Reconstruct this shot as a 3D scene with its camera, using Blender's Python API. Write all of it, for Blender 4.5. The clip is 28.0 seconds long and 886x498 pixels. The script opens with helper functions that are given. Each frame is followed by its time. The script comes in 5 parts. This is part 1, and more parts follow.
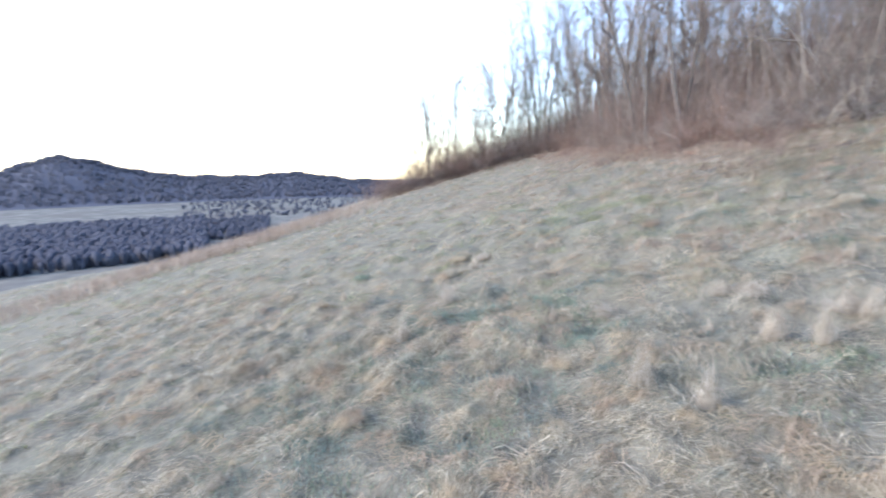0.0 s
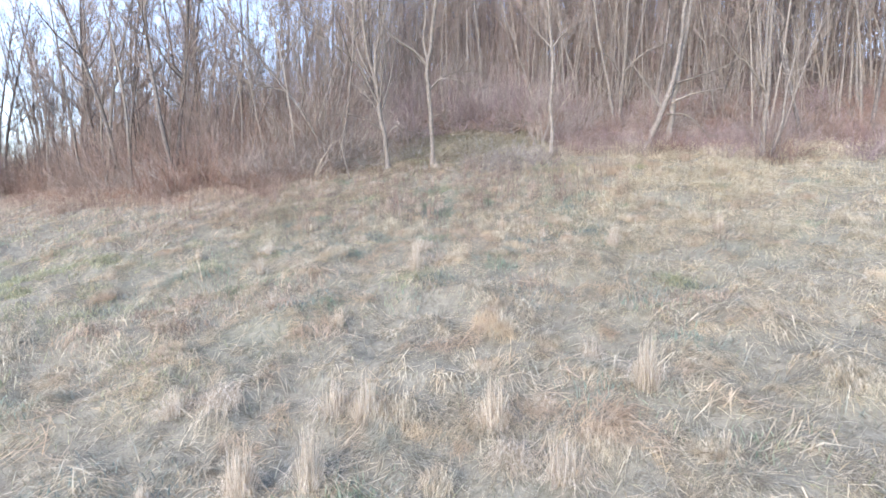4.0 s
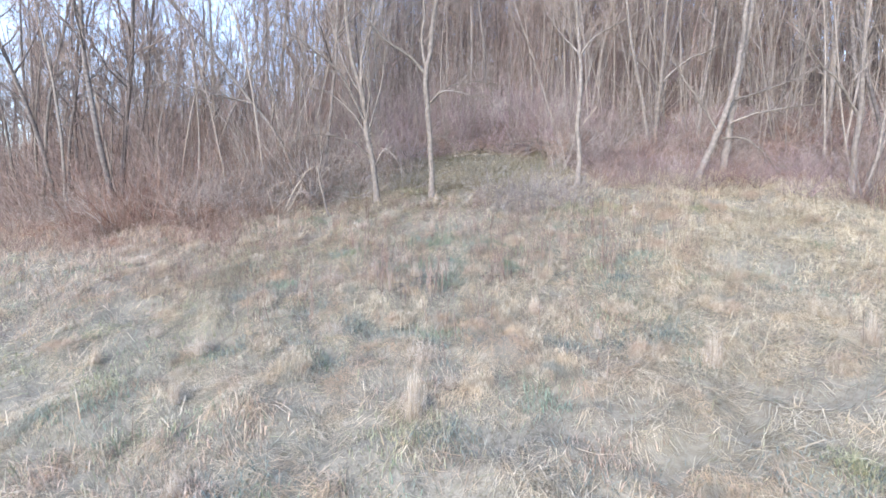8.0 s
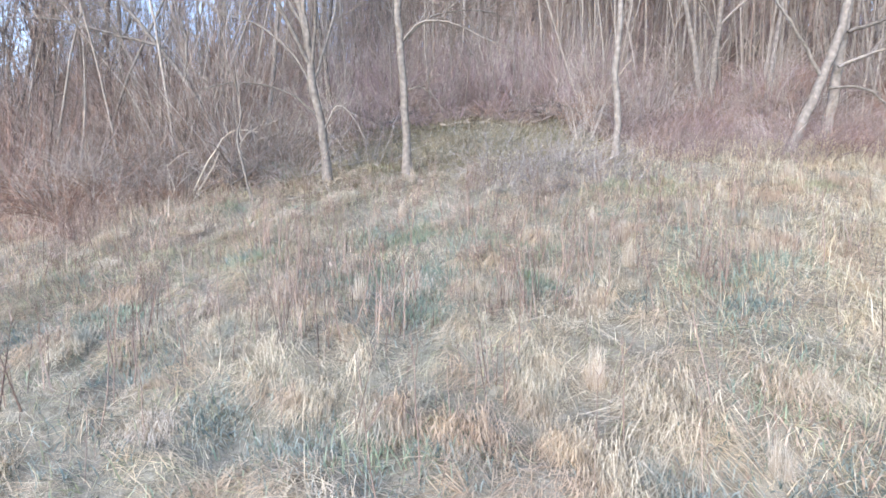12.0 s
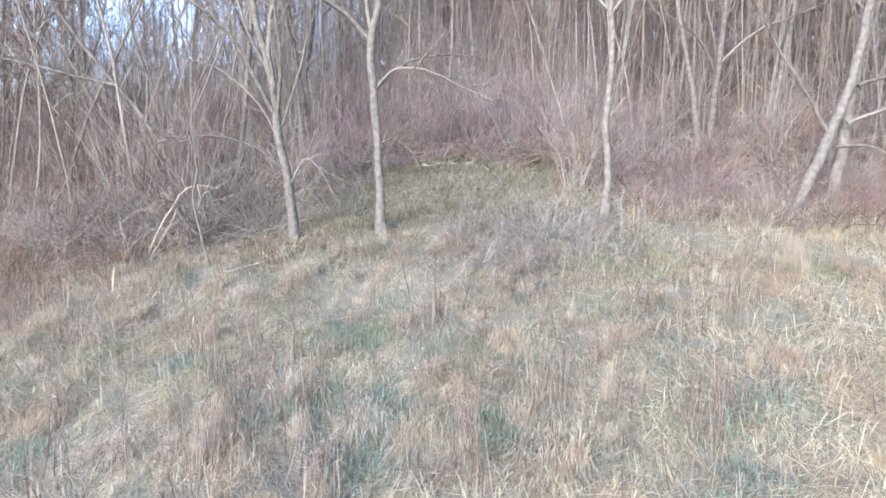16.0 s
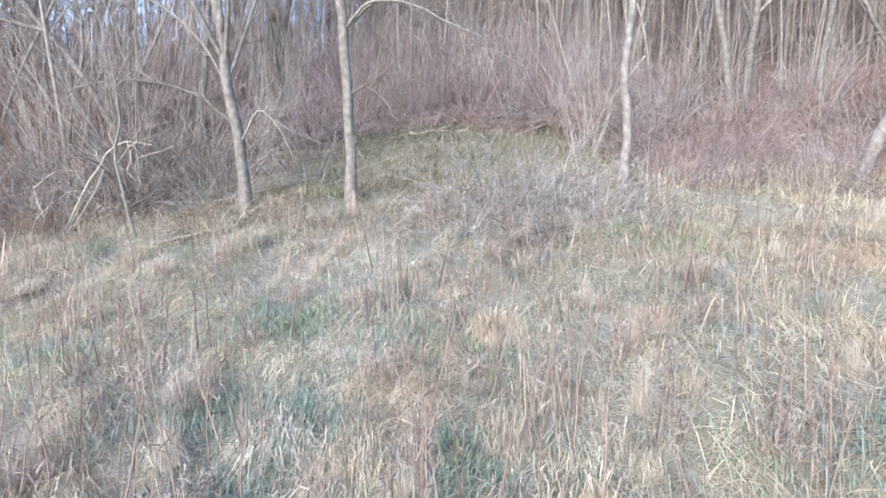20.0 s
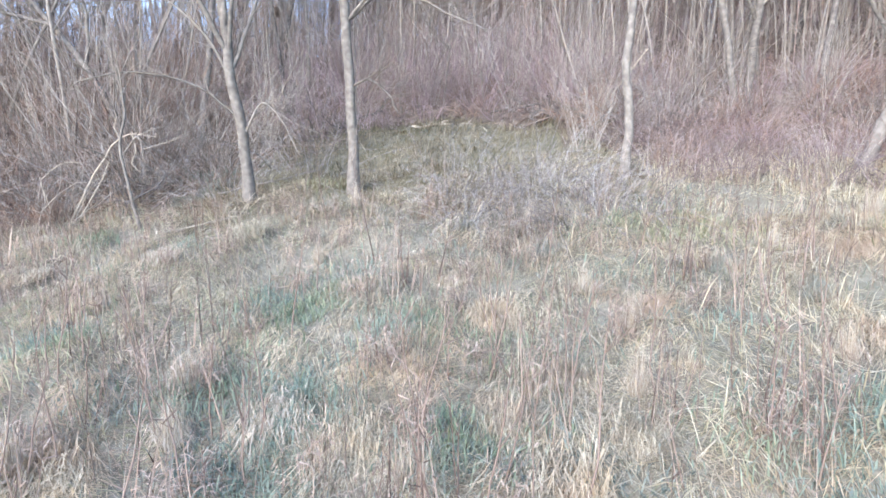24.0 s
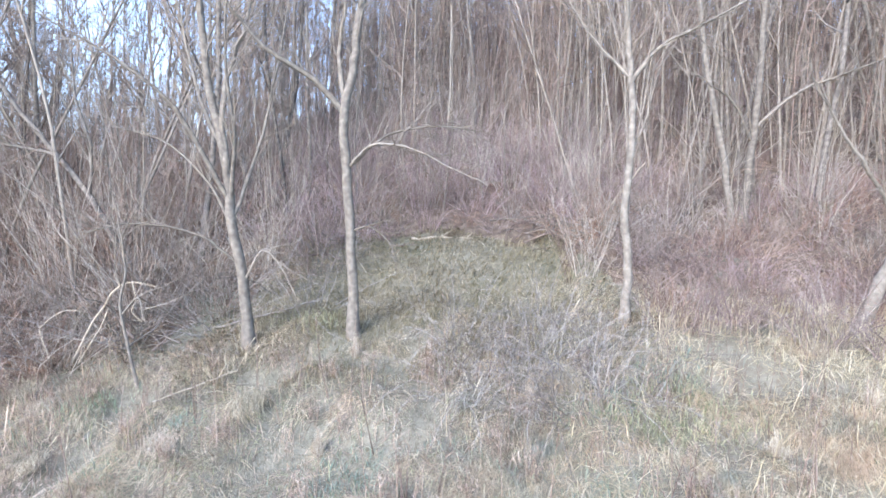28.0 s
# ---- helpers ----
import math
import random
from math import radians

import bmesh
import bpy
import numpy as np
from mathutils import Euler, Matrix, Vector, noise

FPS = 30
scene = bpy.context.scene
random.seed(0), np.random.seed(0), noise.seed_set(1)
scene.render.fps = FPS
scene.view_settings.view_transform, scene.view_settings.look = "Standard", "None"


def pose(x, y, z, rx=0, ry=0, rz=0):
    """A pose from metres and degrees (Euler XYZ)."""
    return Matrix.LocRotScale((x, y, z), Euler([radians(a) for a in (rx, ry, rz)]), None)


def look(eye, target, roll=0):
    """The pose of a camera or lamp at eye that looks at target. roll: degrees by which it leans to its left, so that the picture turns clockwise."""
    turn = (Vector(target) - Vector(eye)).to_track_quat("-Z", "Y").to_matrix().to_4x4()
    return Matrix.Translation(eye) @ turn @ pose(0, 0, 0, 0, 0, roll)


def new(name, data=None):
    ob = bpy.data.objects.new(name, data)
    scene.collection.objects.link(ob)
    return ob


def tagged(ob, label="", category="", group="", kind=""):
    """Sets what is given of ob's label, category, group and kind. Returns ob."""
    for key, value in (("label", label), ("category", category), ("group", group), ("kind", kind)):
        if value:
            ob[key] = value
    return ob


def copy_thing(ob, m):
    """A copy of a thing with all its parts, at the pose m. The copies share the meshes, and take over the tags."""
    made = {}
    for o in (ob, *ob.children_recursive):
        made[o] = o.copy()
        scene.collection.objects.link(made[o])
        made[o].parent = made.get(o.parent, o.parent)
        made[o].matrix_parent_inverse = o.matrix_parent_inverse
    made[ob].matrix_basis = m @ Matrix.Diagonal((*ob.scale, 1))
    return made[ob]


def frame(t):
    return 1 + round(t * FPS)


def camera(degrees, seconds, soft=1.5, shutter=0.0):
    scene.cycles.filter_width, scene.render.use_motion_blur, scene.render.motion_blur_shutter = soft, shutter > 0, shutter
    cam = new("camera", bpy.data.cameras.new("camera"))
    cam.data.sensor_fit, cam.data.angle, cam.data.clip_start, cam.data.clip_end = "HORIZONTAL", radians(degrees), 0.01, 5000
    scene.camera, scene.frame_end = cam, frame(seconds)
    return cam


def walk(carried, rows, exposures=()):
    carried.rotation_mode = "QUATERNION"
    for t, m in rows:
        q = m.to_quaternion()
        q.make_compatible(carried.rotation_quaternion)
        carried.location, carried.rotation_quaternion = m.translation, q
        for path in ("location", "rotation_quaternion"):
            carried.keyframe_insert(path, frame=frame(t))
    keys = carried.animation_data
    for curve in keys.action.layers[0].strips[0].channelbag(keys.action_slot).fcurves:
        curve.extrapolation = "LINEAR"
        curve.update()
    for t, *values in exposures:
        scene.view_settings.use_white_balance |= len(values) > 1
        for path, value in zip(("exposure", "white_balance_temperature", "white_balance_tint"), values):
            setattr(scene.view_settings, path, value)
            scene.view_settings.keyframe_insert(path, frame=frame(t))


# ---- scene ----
cam = camera(79.8, 28.0, soft=1.65, shutter=0.15)
PATH = [
    (0, (0.90, -7.76, 3.17), (-6.44, -1.13, 1.67), -1.1),
    (0.5, (0.43, -7.48, 3.17), (-3.04, 1.78, 1.67), -1.0),
    (1, (0.41, -7.22, 3.20), (-1.39, 2.50, 1.73), -0.9),
    (1.5, (0.37, -6.87, 3.24), (-1.04, 2.92, 1.79), -0.9),
    (2, (0.34, -6.54, 3.28), (-0.27, 3.33, 1.84), -0.8),
    (2.5, (0.32, -6.26, 3.29), (0.07, 3.63, 1.84), -0.7),
    (3, (0.32, -5.33, 3.17), (0.21, 4.58, 1.84), -0.7),
    (3.5, (0.32, -3.98, 3.13), (0.27, 5.99, 2.43), -0.6),
    (5.5, (-0.00, -0.00, 3.00), (-0.00, 9.98, 2.30), -0.3),
    (6, (0.02, -0.00, 4.10), (0.02, 9.97, 3.41), -0.4),
    (6.5, (-0.00, -0.03, 4.78), (0.06, 9.95, 4.09), -0.3),
    (7, (-0.04, 0.23, 4.92), (0.05, 10.20, 4.22), -0.3),
    (7.5, (-0.05, 0.96, 4.89), (0.05, 10.93, 4.18), -0.1),
    (8, (-0.03, 2.19, 4.75), (0.07, 12.17, 4.03), -0.1),
    (8.5, (0.03, 3.73, 4.58), (0.12, 13.70, 3.86), -0.1),
    (9, (0.12, 5.42, 4.47), (0.23, 15.39, 3.75), -0.1),
    (9.5, (0.23, 6.72, 4.45), (0.38, 16.69, 3.73), -0.1),
    (10, (0.27, 7.11, 4.44), (0.42, 17.08, 3.71), -0.2),
    (10.5, (0.29, 7.01, 4.40), (0.45, 16.98, 3.68), -0.2),
    (11, (0.30, 7.25, 4.38), (0.47, 17.22, 3.68), -0.1),
    (11.5, (0.35, 7.85, 4.37), (0.54, 17.82, 3.66), -0.1),
    (12, (0.40, 8.15, 4.33), (0.61, 18.12, 3.61), -0.1),
    (12.5, (0.38, 8.10, 4.73), (0.60, 18.07, 4.01), -0.1),
    (13, (0.42, 7.95, 5.72), (0.61, 17.92, 4.97), -0.2),
    (13.5, (0.48, 7.79, 6.19), (0.68, 17.76, 5.42), -0.1),
    (15.5, (0.85, 8.60, 5.97), (1.07, 18.56, 5.18), 0.3),
    (16, (1.02, 9.24, 5.90), (1.22, 19.20, 5.10), 0.3),
    (16.5, (1.18, 10.01, 5.84), (1.37, 19.97, 5.05), 0.4),
    (17, (1.35, 10.82, 5.82), (1.52, 20.79, 5.04), 0.5),
    (17.5, (1.49, 11.31, 5.80), (1.64, 21.28, 5.05), 0.5),
    (18, (1.56, 11.41, 5.77), (1.69, 21.38, 5.04), 0.6),
    (18.5, (1.62, 11.35, 5.74), (1.72, 21.33, 5.02), 0.7),
    (19, (1.60, 11.34, 5.64), (1.71, 21.31, 4.92), 0.7),
    (19.5, (1.56, 11.36, 5.27), (1.65, 21.33, 4.53), 0.7),
    (20, (1.54, 11.43, 5.17), (1.62, 21.40, 4.40), 0.7),
    (20.5, (1.55, 11.44, 5.08), (1.62, 21.41, 4.31), 0.7),
    (21, (1.59, 11.39, 5.00), (1.65, 21.35, 4.21), 0.7),
    (21.5, (1.60, 11.34, 5.21), (1.66, 21.31, 4.42), 0.8),
    (23.5, (1.53, 11.30, 5.10), (1.54, 21.27, 4.29), 0.7),
    (24, (1.59, 11.36, 5.07), (1.59, 21.33, 4.24), 0.7),
    (24.5, (1.64, 11.48, 5.07), (1.64, 21.44, 4.24), 0.7),
    (25, (1.66, 11.55, 5.07), (1.66, 21.51, 4.24), 0.8),
    (25.5, (1.68, 11.52, 5.10), (1.65, 21.48, 4.27), 0.7),
    (26, (1.67, 11.43, 5.74), (1.64, 21.40, 4.95), 0.8),
    (26.5, (1.64, 11.35, 6.68), (1.61, 21.34, 6.10), 0.6),
    (27, (1.59, 11.31, 7.28), (1.57, 21.30, 6.81), 0.6),
    (27.5, (1.60, 11.33, 7.43), (1.56, 21.32, 7.00), 0.6),
    (28, (1.55, 11.51, 7.50), (1.56, 21.50, 7.10), 0.8),
]
walk(cam, [(t, look(eye, target, roll)) for t, eye, target, roll in PATH], exposures=[(0.0, 2.28, 6750, 17), (1.0, 2.02, 6900, 19), (2.0, 2.45, 7050, 19), (3.0, 2.53, 7150, 19), (6.0, 2.55, 6950, 20), (12.0, 2.68, 6850, 18), (28.0, 2.81, 6620, 16)])

# ---- light: a bright, thinly clouded winter sky, the slope itself in soft light ----
world = bpy.data.worlds.new("winter_sky")
scene.world = world
world.use_nodes = True
wn = world.node_tree.nodes
sky = wn.new("ShaderNodeTexSky")
sky.sky_type, sky.sun_disc = "NISHITA", False
sky.sun_elevation, sky.sun_rotation = radians(28), radians(211)
sky.dust_density, sky.air_density, sky.ozone_density = 0.2, 1.0, 2.2
wn["Background"].inputs["Strength"].default_value = 0.135
world.node_tree.links.new(sky.outputs[0], wn["Background"].inputs["Color"])
sun_data = bpy.data.lights.new("sun", "SUN")
sun_data.energy, sun_data.angle, sun_data.color = 1.3, radians(30), (1.0, 0.95, 0.89)
sun = new("sun", sun_data)
sun.matrix_world = look((0, 0, 50), (0.52 * 40, 0.85 * 40, 50 - 0.58 * 40))


# ---- materials ----
def material(name, stops, scale=4.0, rough=0.9, bump=0.3, island=0.0, big=None, spec=0.15, per_object=0.0, thin=0.0):
    """Procedural colour: fine noise through a ramp, a second large noise mixing towards big, and a random shift per piece."""
    m = bpy.data.materials.new(name)
    m.use_nodes = True
    n, l = m.node_tree.nodes, m.node_tree.links
    b = n["Principled BSDF"]
    b.inputs["Roughness"].default_value = rough
    b.inputs["Specular IOR Level"].default_value = spec
    co = n.new("ShaderNodeNewGeometry")
    fine = n.new("ShaderNodeTexNoise")
    fine.inputs["Scale"].default_value, fine.inputs["Detail"].default_value = scale, 6
    l.new(co.outputs["Position"], fine.inputs["Vector"])
    ramp = n.new("ShaderNodeValToRGB")
    els = ramp.color_ramp.elements
    while len(els) < len(stops):
        els.new(0.5)
    for e, (p, c) in zip(els, stops):
        e.position, e.color = p, (*c, 1)
    value = fine.outputs["Fac"]
    if island or per_object:
        add = n.new("ShaderNodeMath")
        add.operation = "MULTIPLY_ADD"
        if island:
            l.new(co.outputs["Random Per Island"], add.inputs[0])
        else:
            l.new(n.new("ShaderNodeObjectInfo").outputs["Random"], add.inputs[0])
        add.inputs[1].default_value = island or per_object
        sub = n.new("ShaderNodeMath")
        sub.operation = "SUBTRACT"
        l.new(fine.outputs["Fac"], sub.inputs[0])
        sub.inputs[1].default_value = 0.5 * (island or per_object)
        l.new(sub.outputs[0], add.inputs[2])
        value = add.outputs[0]
    l.new(value, ramp.inputs["Fac"])
    colour = ramp.outputs["Color"]
    if big:
        for scale2, lo, hi, tint in big:
            wide = n.new("ShaderNodeTexNoise")
            wide.inputs["Scale"].default_value, wide.inputs["Detail"].default_value = scale2, 4
            l.new(co.outputs["Position"], wide.inputs["Vector"])
            rng2 = n.new("ShaderNodeMapRange")
            rng2.inputs["From Min"].default_value, rng2.inputs["From Max"].default_value = lo, hi
            rng2.inputs["To Max"].default_value = tint[3]
            l.new(wide.outputs["Fac"], rng2.inputs["Value"])
            mix = n.new("ShaderNodeMix")
            mix.data_type = "RGBA"
            l.new(rng2.outputs["Result"], mix.inputs["Factor"])
            l.new(colour, mix.inputs["A"])
            mix.inputs["B"].default_value = (*tint[:3], 1)
            colour = mix.outputs["Result"]
    l.new(colour, b.inputs["Base Color"])
    if bump:
        bp = n.new("ShaderNodeBump")
        bp.inputs["Strength"].default_value, bp.inputs["Distance"].default_value = bump, 0.02
        l.new(fine.outputs["Fac"], bp.inputs["Height"])
        l.new(bp.outputs["Normal"], b.inputs["Normal"])
    if thin:
        glow, both = n.new("ShaderNodeBsdfTranslucent"), n.new("ShaderNodeMixShader")
        l.new(colour, glow.inputs["Color"])
        both.inputs["Fac"].default_value = thin
        l.new(b.outputs[0], both.inputs[1])
        l.new(glow.outputs[0], both.inputs[2])
        l.new(both.outputs[0], n["Material Output"].inputs["Surface"])
    return m


STRAW = [(0.05, (0.24, 0.212, 0.166)), (0.35, (0.395, 0.355, 0.282)), (0.62, (0.53, 0.476, 0.373)), (0.92, (0.67, 0.612, 0.487))]
GREEN = (0.27, 0.275, 0.215, 0.4)
mat_ground = material("matted_thatch", [(0.25, (0.075, 0.072, 0.058)), (0.5, (0.135, 0.13, 0.104)), (0.75, (0.23, 0.215, 0.175))], 30.0, 1.0, 0.9, big=[(0.35, 0.5, 0.68, (0.13, 0.14, 0.105, 0.5)), (0.11, 0.52, 0.66, (0.17, 0.14, 0.10, 0.5)), (7.0, 0.45, 0.6, (0.21, 0.2, 0.16, 0.6))])
mat_grass = material("dead_grass", STRAW, 0.9, 0.85, 0.0, island=1.0, thin=0.45, big=[(0.35, 0.5, 0.68, GREEN), (0.75, 0.5, 0.62, (0.42, 0.305, 0.225, 0.6)), (1.25, 0.54, 0.64, (0.60, 0.485, 0.34, 0.6)), (1.7, 0.54, 0.66, (0.17, 0.22, 0.21, 0.6)), (4.2, 0.53, 0.66, (0.22, 0.18, 0.135, 0.55))])
mat_bank = material("bank_grass", [(0.15, (0.10, 0.085, 0.06)), (0.45, (0.22, 0.195, 0.13)), (0.8, (0.38, 0.34, 0.25))], 0.9, 0.9, 0.0, island=0.8, thin=0.4, big=[(0.5, 0.45, 0.65, (0.16, 0.17, 0.10, 0.5))])
mat_tuft = material("tall_straw", [(0.2, (0.32, 0.272, 0.222)), (0.5, (0.46, 0.41, 0.328)), (0.8, (0.60, 0.548, 0.47))], 2.0, 0.8, 0.0, island=0.8, thin=0.4)
mat_sand = material("sandy_straw", [(0.2, (0.33, 0.272, 0.21)), (0.5, (0.48, 0.415, 0.335)), (0.8, (0.63, 0.57, 0.475))], 2.0, 0.8, 0.0, island=0.8, thin=0.4)
mat_thatch = material("grey_green_thatch", [(0.15, (0.15, 0.15, 0.115)), (0.5, (0.265, 0.26, 0.205)), (0.85, (0.40, 0.385, 0.31))], 1.6, 0.9, 0.0, island=0.9, thin=0.4, big=[(1.1, 0.52, 0.64, (0.185, 0.225, 0.2, 0.6))])
mat_leaf = material("curled_leaves", [(0.2, (0.24, 0.185, 0.152)), (0.5, (0.37, 0.295, 0.248)), (0.8, (0.50, 0.42, 0.36))], 1.5, 0.9, 0.0, island=0.8, thin=0.3)
# Blue-green grass with the bluish shade of the hollows put into its colour.
mat_teal = material("shade_tinted_green", [(0.2, (0.10, 0.135, 0.125)), (0.5, (0.18, 0.228, 0.21)), (0.8, (0.28, 0.325, 0.295))], 1.5, 0.8, 0.0, island=0.9, thin=0.4)
mat_yellow = material("yellow_straw", [(0.2, (0.42, 0.362, 0.25)), (0.5, (0.58, 0.52, 0.378)), (0.8, (0.70, 0.645, 0.505))], 0.8, 0.85, 0.0, island=0.8, thin=0.45)
mat_olive = material("olive_grass", [(0.2, (0.19, 0.21, 0.13)), (0.5, (0.30, 0.32, 0.205)), (0.8, (0.44, 0.44, 0.305))], 0.7, 0.85, 0.0, island=0.8, thin=0.4)
mat_rust = material("rusty_grass", [(0.2, (0.21, 0.158, 0.126)), (0.5, (0.345, 0.27, 0.215)), (0.8, (0.49, 0.405, 0.332))], 0.4, 0.9, 0.0, island=0.7, thin=0.3)
mat_weed = material("dry_weed", [(0.2, (0.08, 0.058, 0.05)), (0.5, (0.15, 0.112, 0.094)), (0.8, (0.27, 0.214, 0.18))], 1.0, 0.9, 0.0, island=0.8)
mat_bark = material("pale_bark", [(0.2, (0.085, 0.077, 0.069)), (0.5, (0.148, 0.135, 0.12)), (0.8, (0.235, 0.217, 0.195))], 9.0, 0.95, 0.9, per_object=0.25)
mat_pole = material("pole_bark", [(0.25, (0.135, 0.12, 0.104)), (0.5, (0.194, 0.173, 0.151)), (0.75, (0.27, 0.245, 0.216))], 7.0, 0.95, 0.4, per_object=0.3)
mat_grey = material("grey_bark", [(0.25, (0.06, 0.055, 0.052)), (0.5, (0.12, 0.11, 0.102)), (0.75, (0.21, 0.193, 0.178))], 9.0, 0.95, 0.6, per_object=0.4)
mat_twig = material("twig_bark", [(0.2, (0.10, 0.08, 0.07)), (0.5, (0.185, 0.148, 0.13)), (0.8, (0.30, 0.248, 0.215))], 1.5, 0.95, 0.0, island=0.7)
mat_dead = material("barkless_wood", [(0.3, (0.26, 0.225, 0.18)), (0.7, (0.42, 0.38, 0.315))], 14.0, 0.8, 0.3)
mat_floor = material("forest_floor", [(0.2, (0.06, 0.047, 0.038)), (0.5, (0.12, 0.096, 0.078)), (0.8, (0.22, 0.178, 0.145))], 5.0, 1.0, 0.8, big=[(0.3, 0.5, 0.7, (0.17, 0.12, 0.11, 0.6))])
mat_valley = material("valley_fields", [(0.3, (0.09, 0.092, 0.085)), (0.55, (0.15, 0.148, 0.132)), (0.75, (0.2, 0.195, 0.172))], 0.05, 1.0, 0.0, big=[(0.012, 0.5, 0.6, (0.11, 0.10, 0.09, 0.7))])
mat_litter = material("leaf_litter", [(0.2, (0.055, 0.04, 0.03)), (0.5, (0.125, 0.092, 0.07)), (0.8, (0.24, 0.182, 0.14))], 1.3, 0.95, 0.0, island=0.9)
# Stem bark with the deep wood's shade in its colour; dead branches share it.
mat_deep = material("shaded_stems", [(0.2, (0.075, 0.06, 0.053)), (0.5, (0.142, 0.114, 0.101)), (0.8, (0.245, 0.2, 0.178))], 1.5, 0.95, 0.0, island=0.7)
mat_haze = material("fine_brown_twigs", [(0.2, (0.129, 0.0994, 0.0874)), (0.5, (0.23, 0.181, 0.161)), (0.8, (0.368, 0.304, 0.271))], 1.2, 0.95, 0.0, island=0.8, big=[(0.25, 0.48, 0.62, (0.25, 0.165, 0.13, 0.5))])
# Distant bare woods and hills, the blue haze of distance mixed into the colour.
mat_hazed_far = material("hazed_far_woods", [(0.2, (0.05, 0.057, 0.078)), (0.6, (0.07, 0.077, 0.10)), (0.9, (0.095, 0.10, 0.12))], 0.02, 1.0, 0.0, island=0.2)


def shrub_material(name, dark, mid, light):
    return material(name, [(0.2, dark), (0.5, mid), (0.8, light)], 1.2, 0.95, 0.0, island=0.8, big=[(0.55, 0.5, 0.64, (0.14, 0.117, 0.105, 0.45)), (0.8, 0.54, 0.66, (0.37, 0.335, 0.30, 0.55))])


mat_red = shrub_material("rusty_canes", (0.109, 0.0696, 0.0574), (0.217, 0.137, 0.11), (0.331, 0.233, 0.191))
mat_russet = shrub_material("russet_leaves", (0.135, 0.0765, 0.054), (0.243, 0.135, 0.0945), (0.342, 0.207, 0.149))
mat_purple = shrub_material("purple_canes", (0.107, 0.0817, 0.08), (0.206, 0.161, 0.156), (0.344, 0.282, 0.272))
mat_plum = shrub_material("plum_canes", (0.126, 0.0945, 0.101), (0.239, 0.18, 0.189), (0.387, 0.309, 0.317))
mat_ash = shrub_material("ash_grey_canes", (0.106, 0.0994, 0.0952), (0.2, 0.19, 0.184), (0.365, 0.353, 0.34))
mat_cane = shrub_material("grey_canes", (0.17, 0.155, 0.136), (0.30, 0.275, 0.243), (0.45, 0.415, 0.367))
mat_brown = shrub_material("brown_canes", (0.11, 0.0845, 0.0722), (0.216, 0.167, 0.143), (0.352, 0.286, 0.246))


# ---- shape of the land ----
def ease(a, b, x):
    s = np.clip((x - a) / (b - a), 0, 1)
    return s * s * (3 - 2 * s)


def wood_edge(x):
    return np.interp(x, (-400, -47, -43, -41, -38.5, -36.5, -34, -30, -17, -12.5, -8, -5, 8, 13, 17, 30, 60), (330, 160, 25.5, 27, 30, 35, 37.8, 36, 24.2, 21.6, 21.3, 22, 22, 19.6, 18.4, 17, 20))


def land(x, y):
    """Height of the slope: a tilted meadow, a steeper bank under the wood, a hill behind it, a valley all round."""
    x, y = np.asarray(x, float), np.asarray(y, float)
    bank = np.where(y > 27, 27 * 27 + 32.4 * 12 * (1 - np.exp(-np.clip(y - 27, 0, 90) / 12)), np.clip(y, -12, 27) ** 2) * ease(-32, -8, x) * (1 - ease(25, 60, x))
    xn, xp = np.minimum(x, 0), np.clip(x, 0, 40)
    z = -0.756 + 0.0825 * np.minimum(x, 90) + 0.2235 * np.minimum(y, 120) - 0.00035 * xn * xn - 0.0005 * xp * xp + 0.00218 * bank
    z = z + 0.23 * 24 * (1 - np.exp(-np.clip(y - wood_edge(x) - 1.5, 0, 90) / 24)) * ease(-28, -2, x) * (1 - 0.5 * ease(15, 60, x))
    z = z - 0.0012 * np.maximum(y - 130, 0) ** 1.6
    z = z - 7.0 * ease(37, 80, -x) * ease(-12, 46, y)
    return -60 + 9 * np.logaddexp(0, (z + 60) / 9)


LATTICE = np.random.default_rng(3).uniform(size=(256, 256))


def patchy(x, y, size):
    """Smooth random values from 0 to 1, in patches of about the given size."""
    u, v = np.asarray(x, float) / size + 500, np.asarray(y, float) / size + 500
    i, j = np.floor(u).astype(int), np.floor(v).astype(int)
    f, g = u - i, v - j
    f, g = f * f * (3 - 2 * f), g * g * (3 - 2 * g)
    i, j, k, l = i % 256, j % 256, (i + 1) % 256, (j + 1) % 256
    return (LATTICE[i, j] * (1 - f) + LATTICE[k, j] * f) * (1 - g) + (LATTICE[i, l] * (1 - f) + LATTICE[k, l] * f) * g


def tussock(x, y):
    """How far a spot stands up as a tussock: 0 in the hollows, 1 on the crowns."""
    u, v = x + 0.12 * np.sin(3.1 * y), y + 0.12 * np.sin(2.7 * x)
    return 0.62 * patchy(u, v, 0.42) + 0.38 * patchy(u + 0.3 * v, v - 0.3 * u, 0.9)


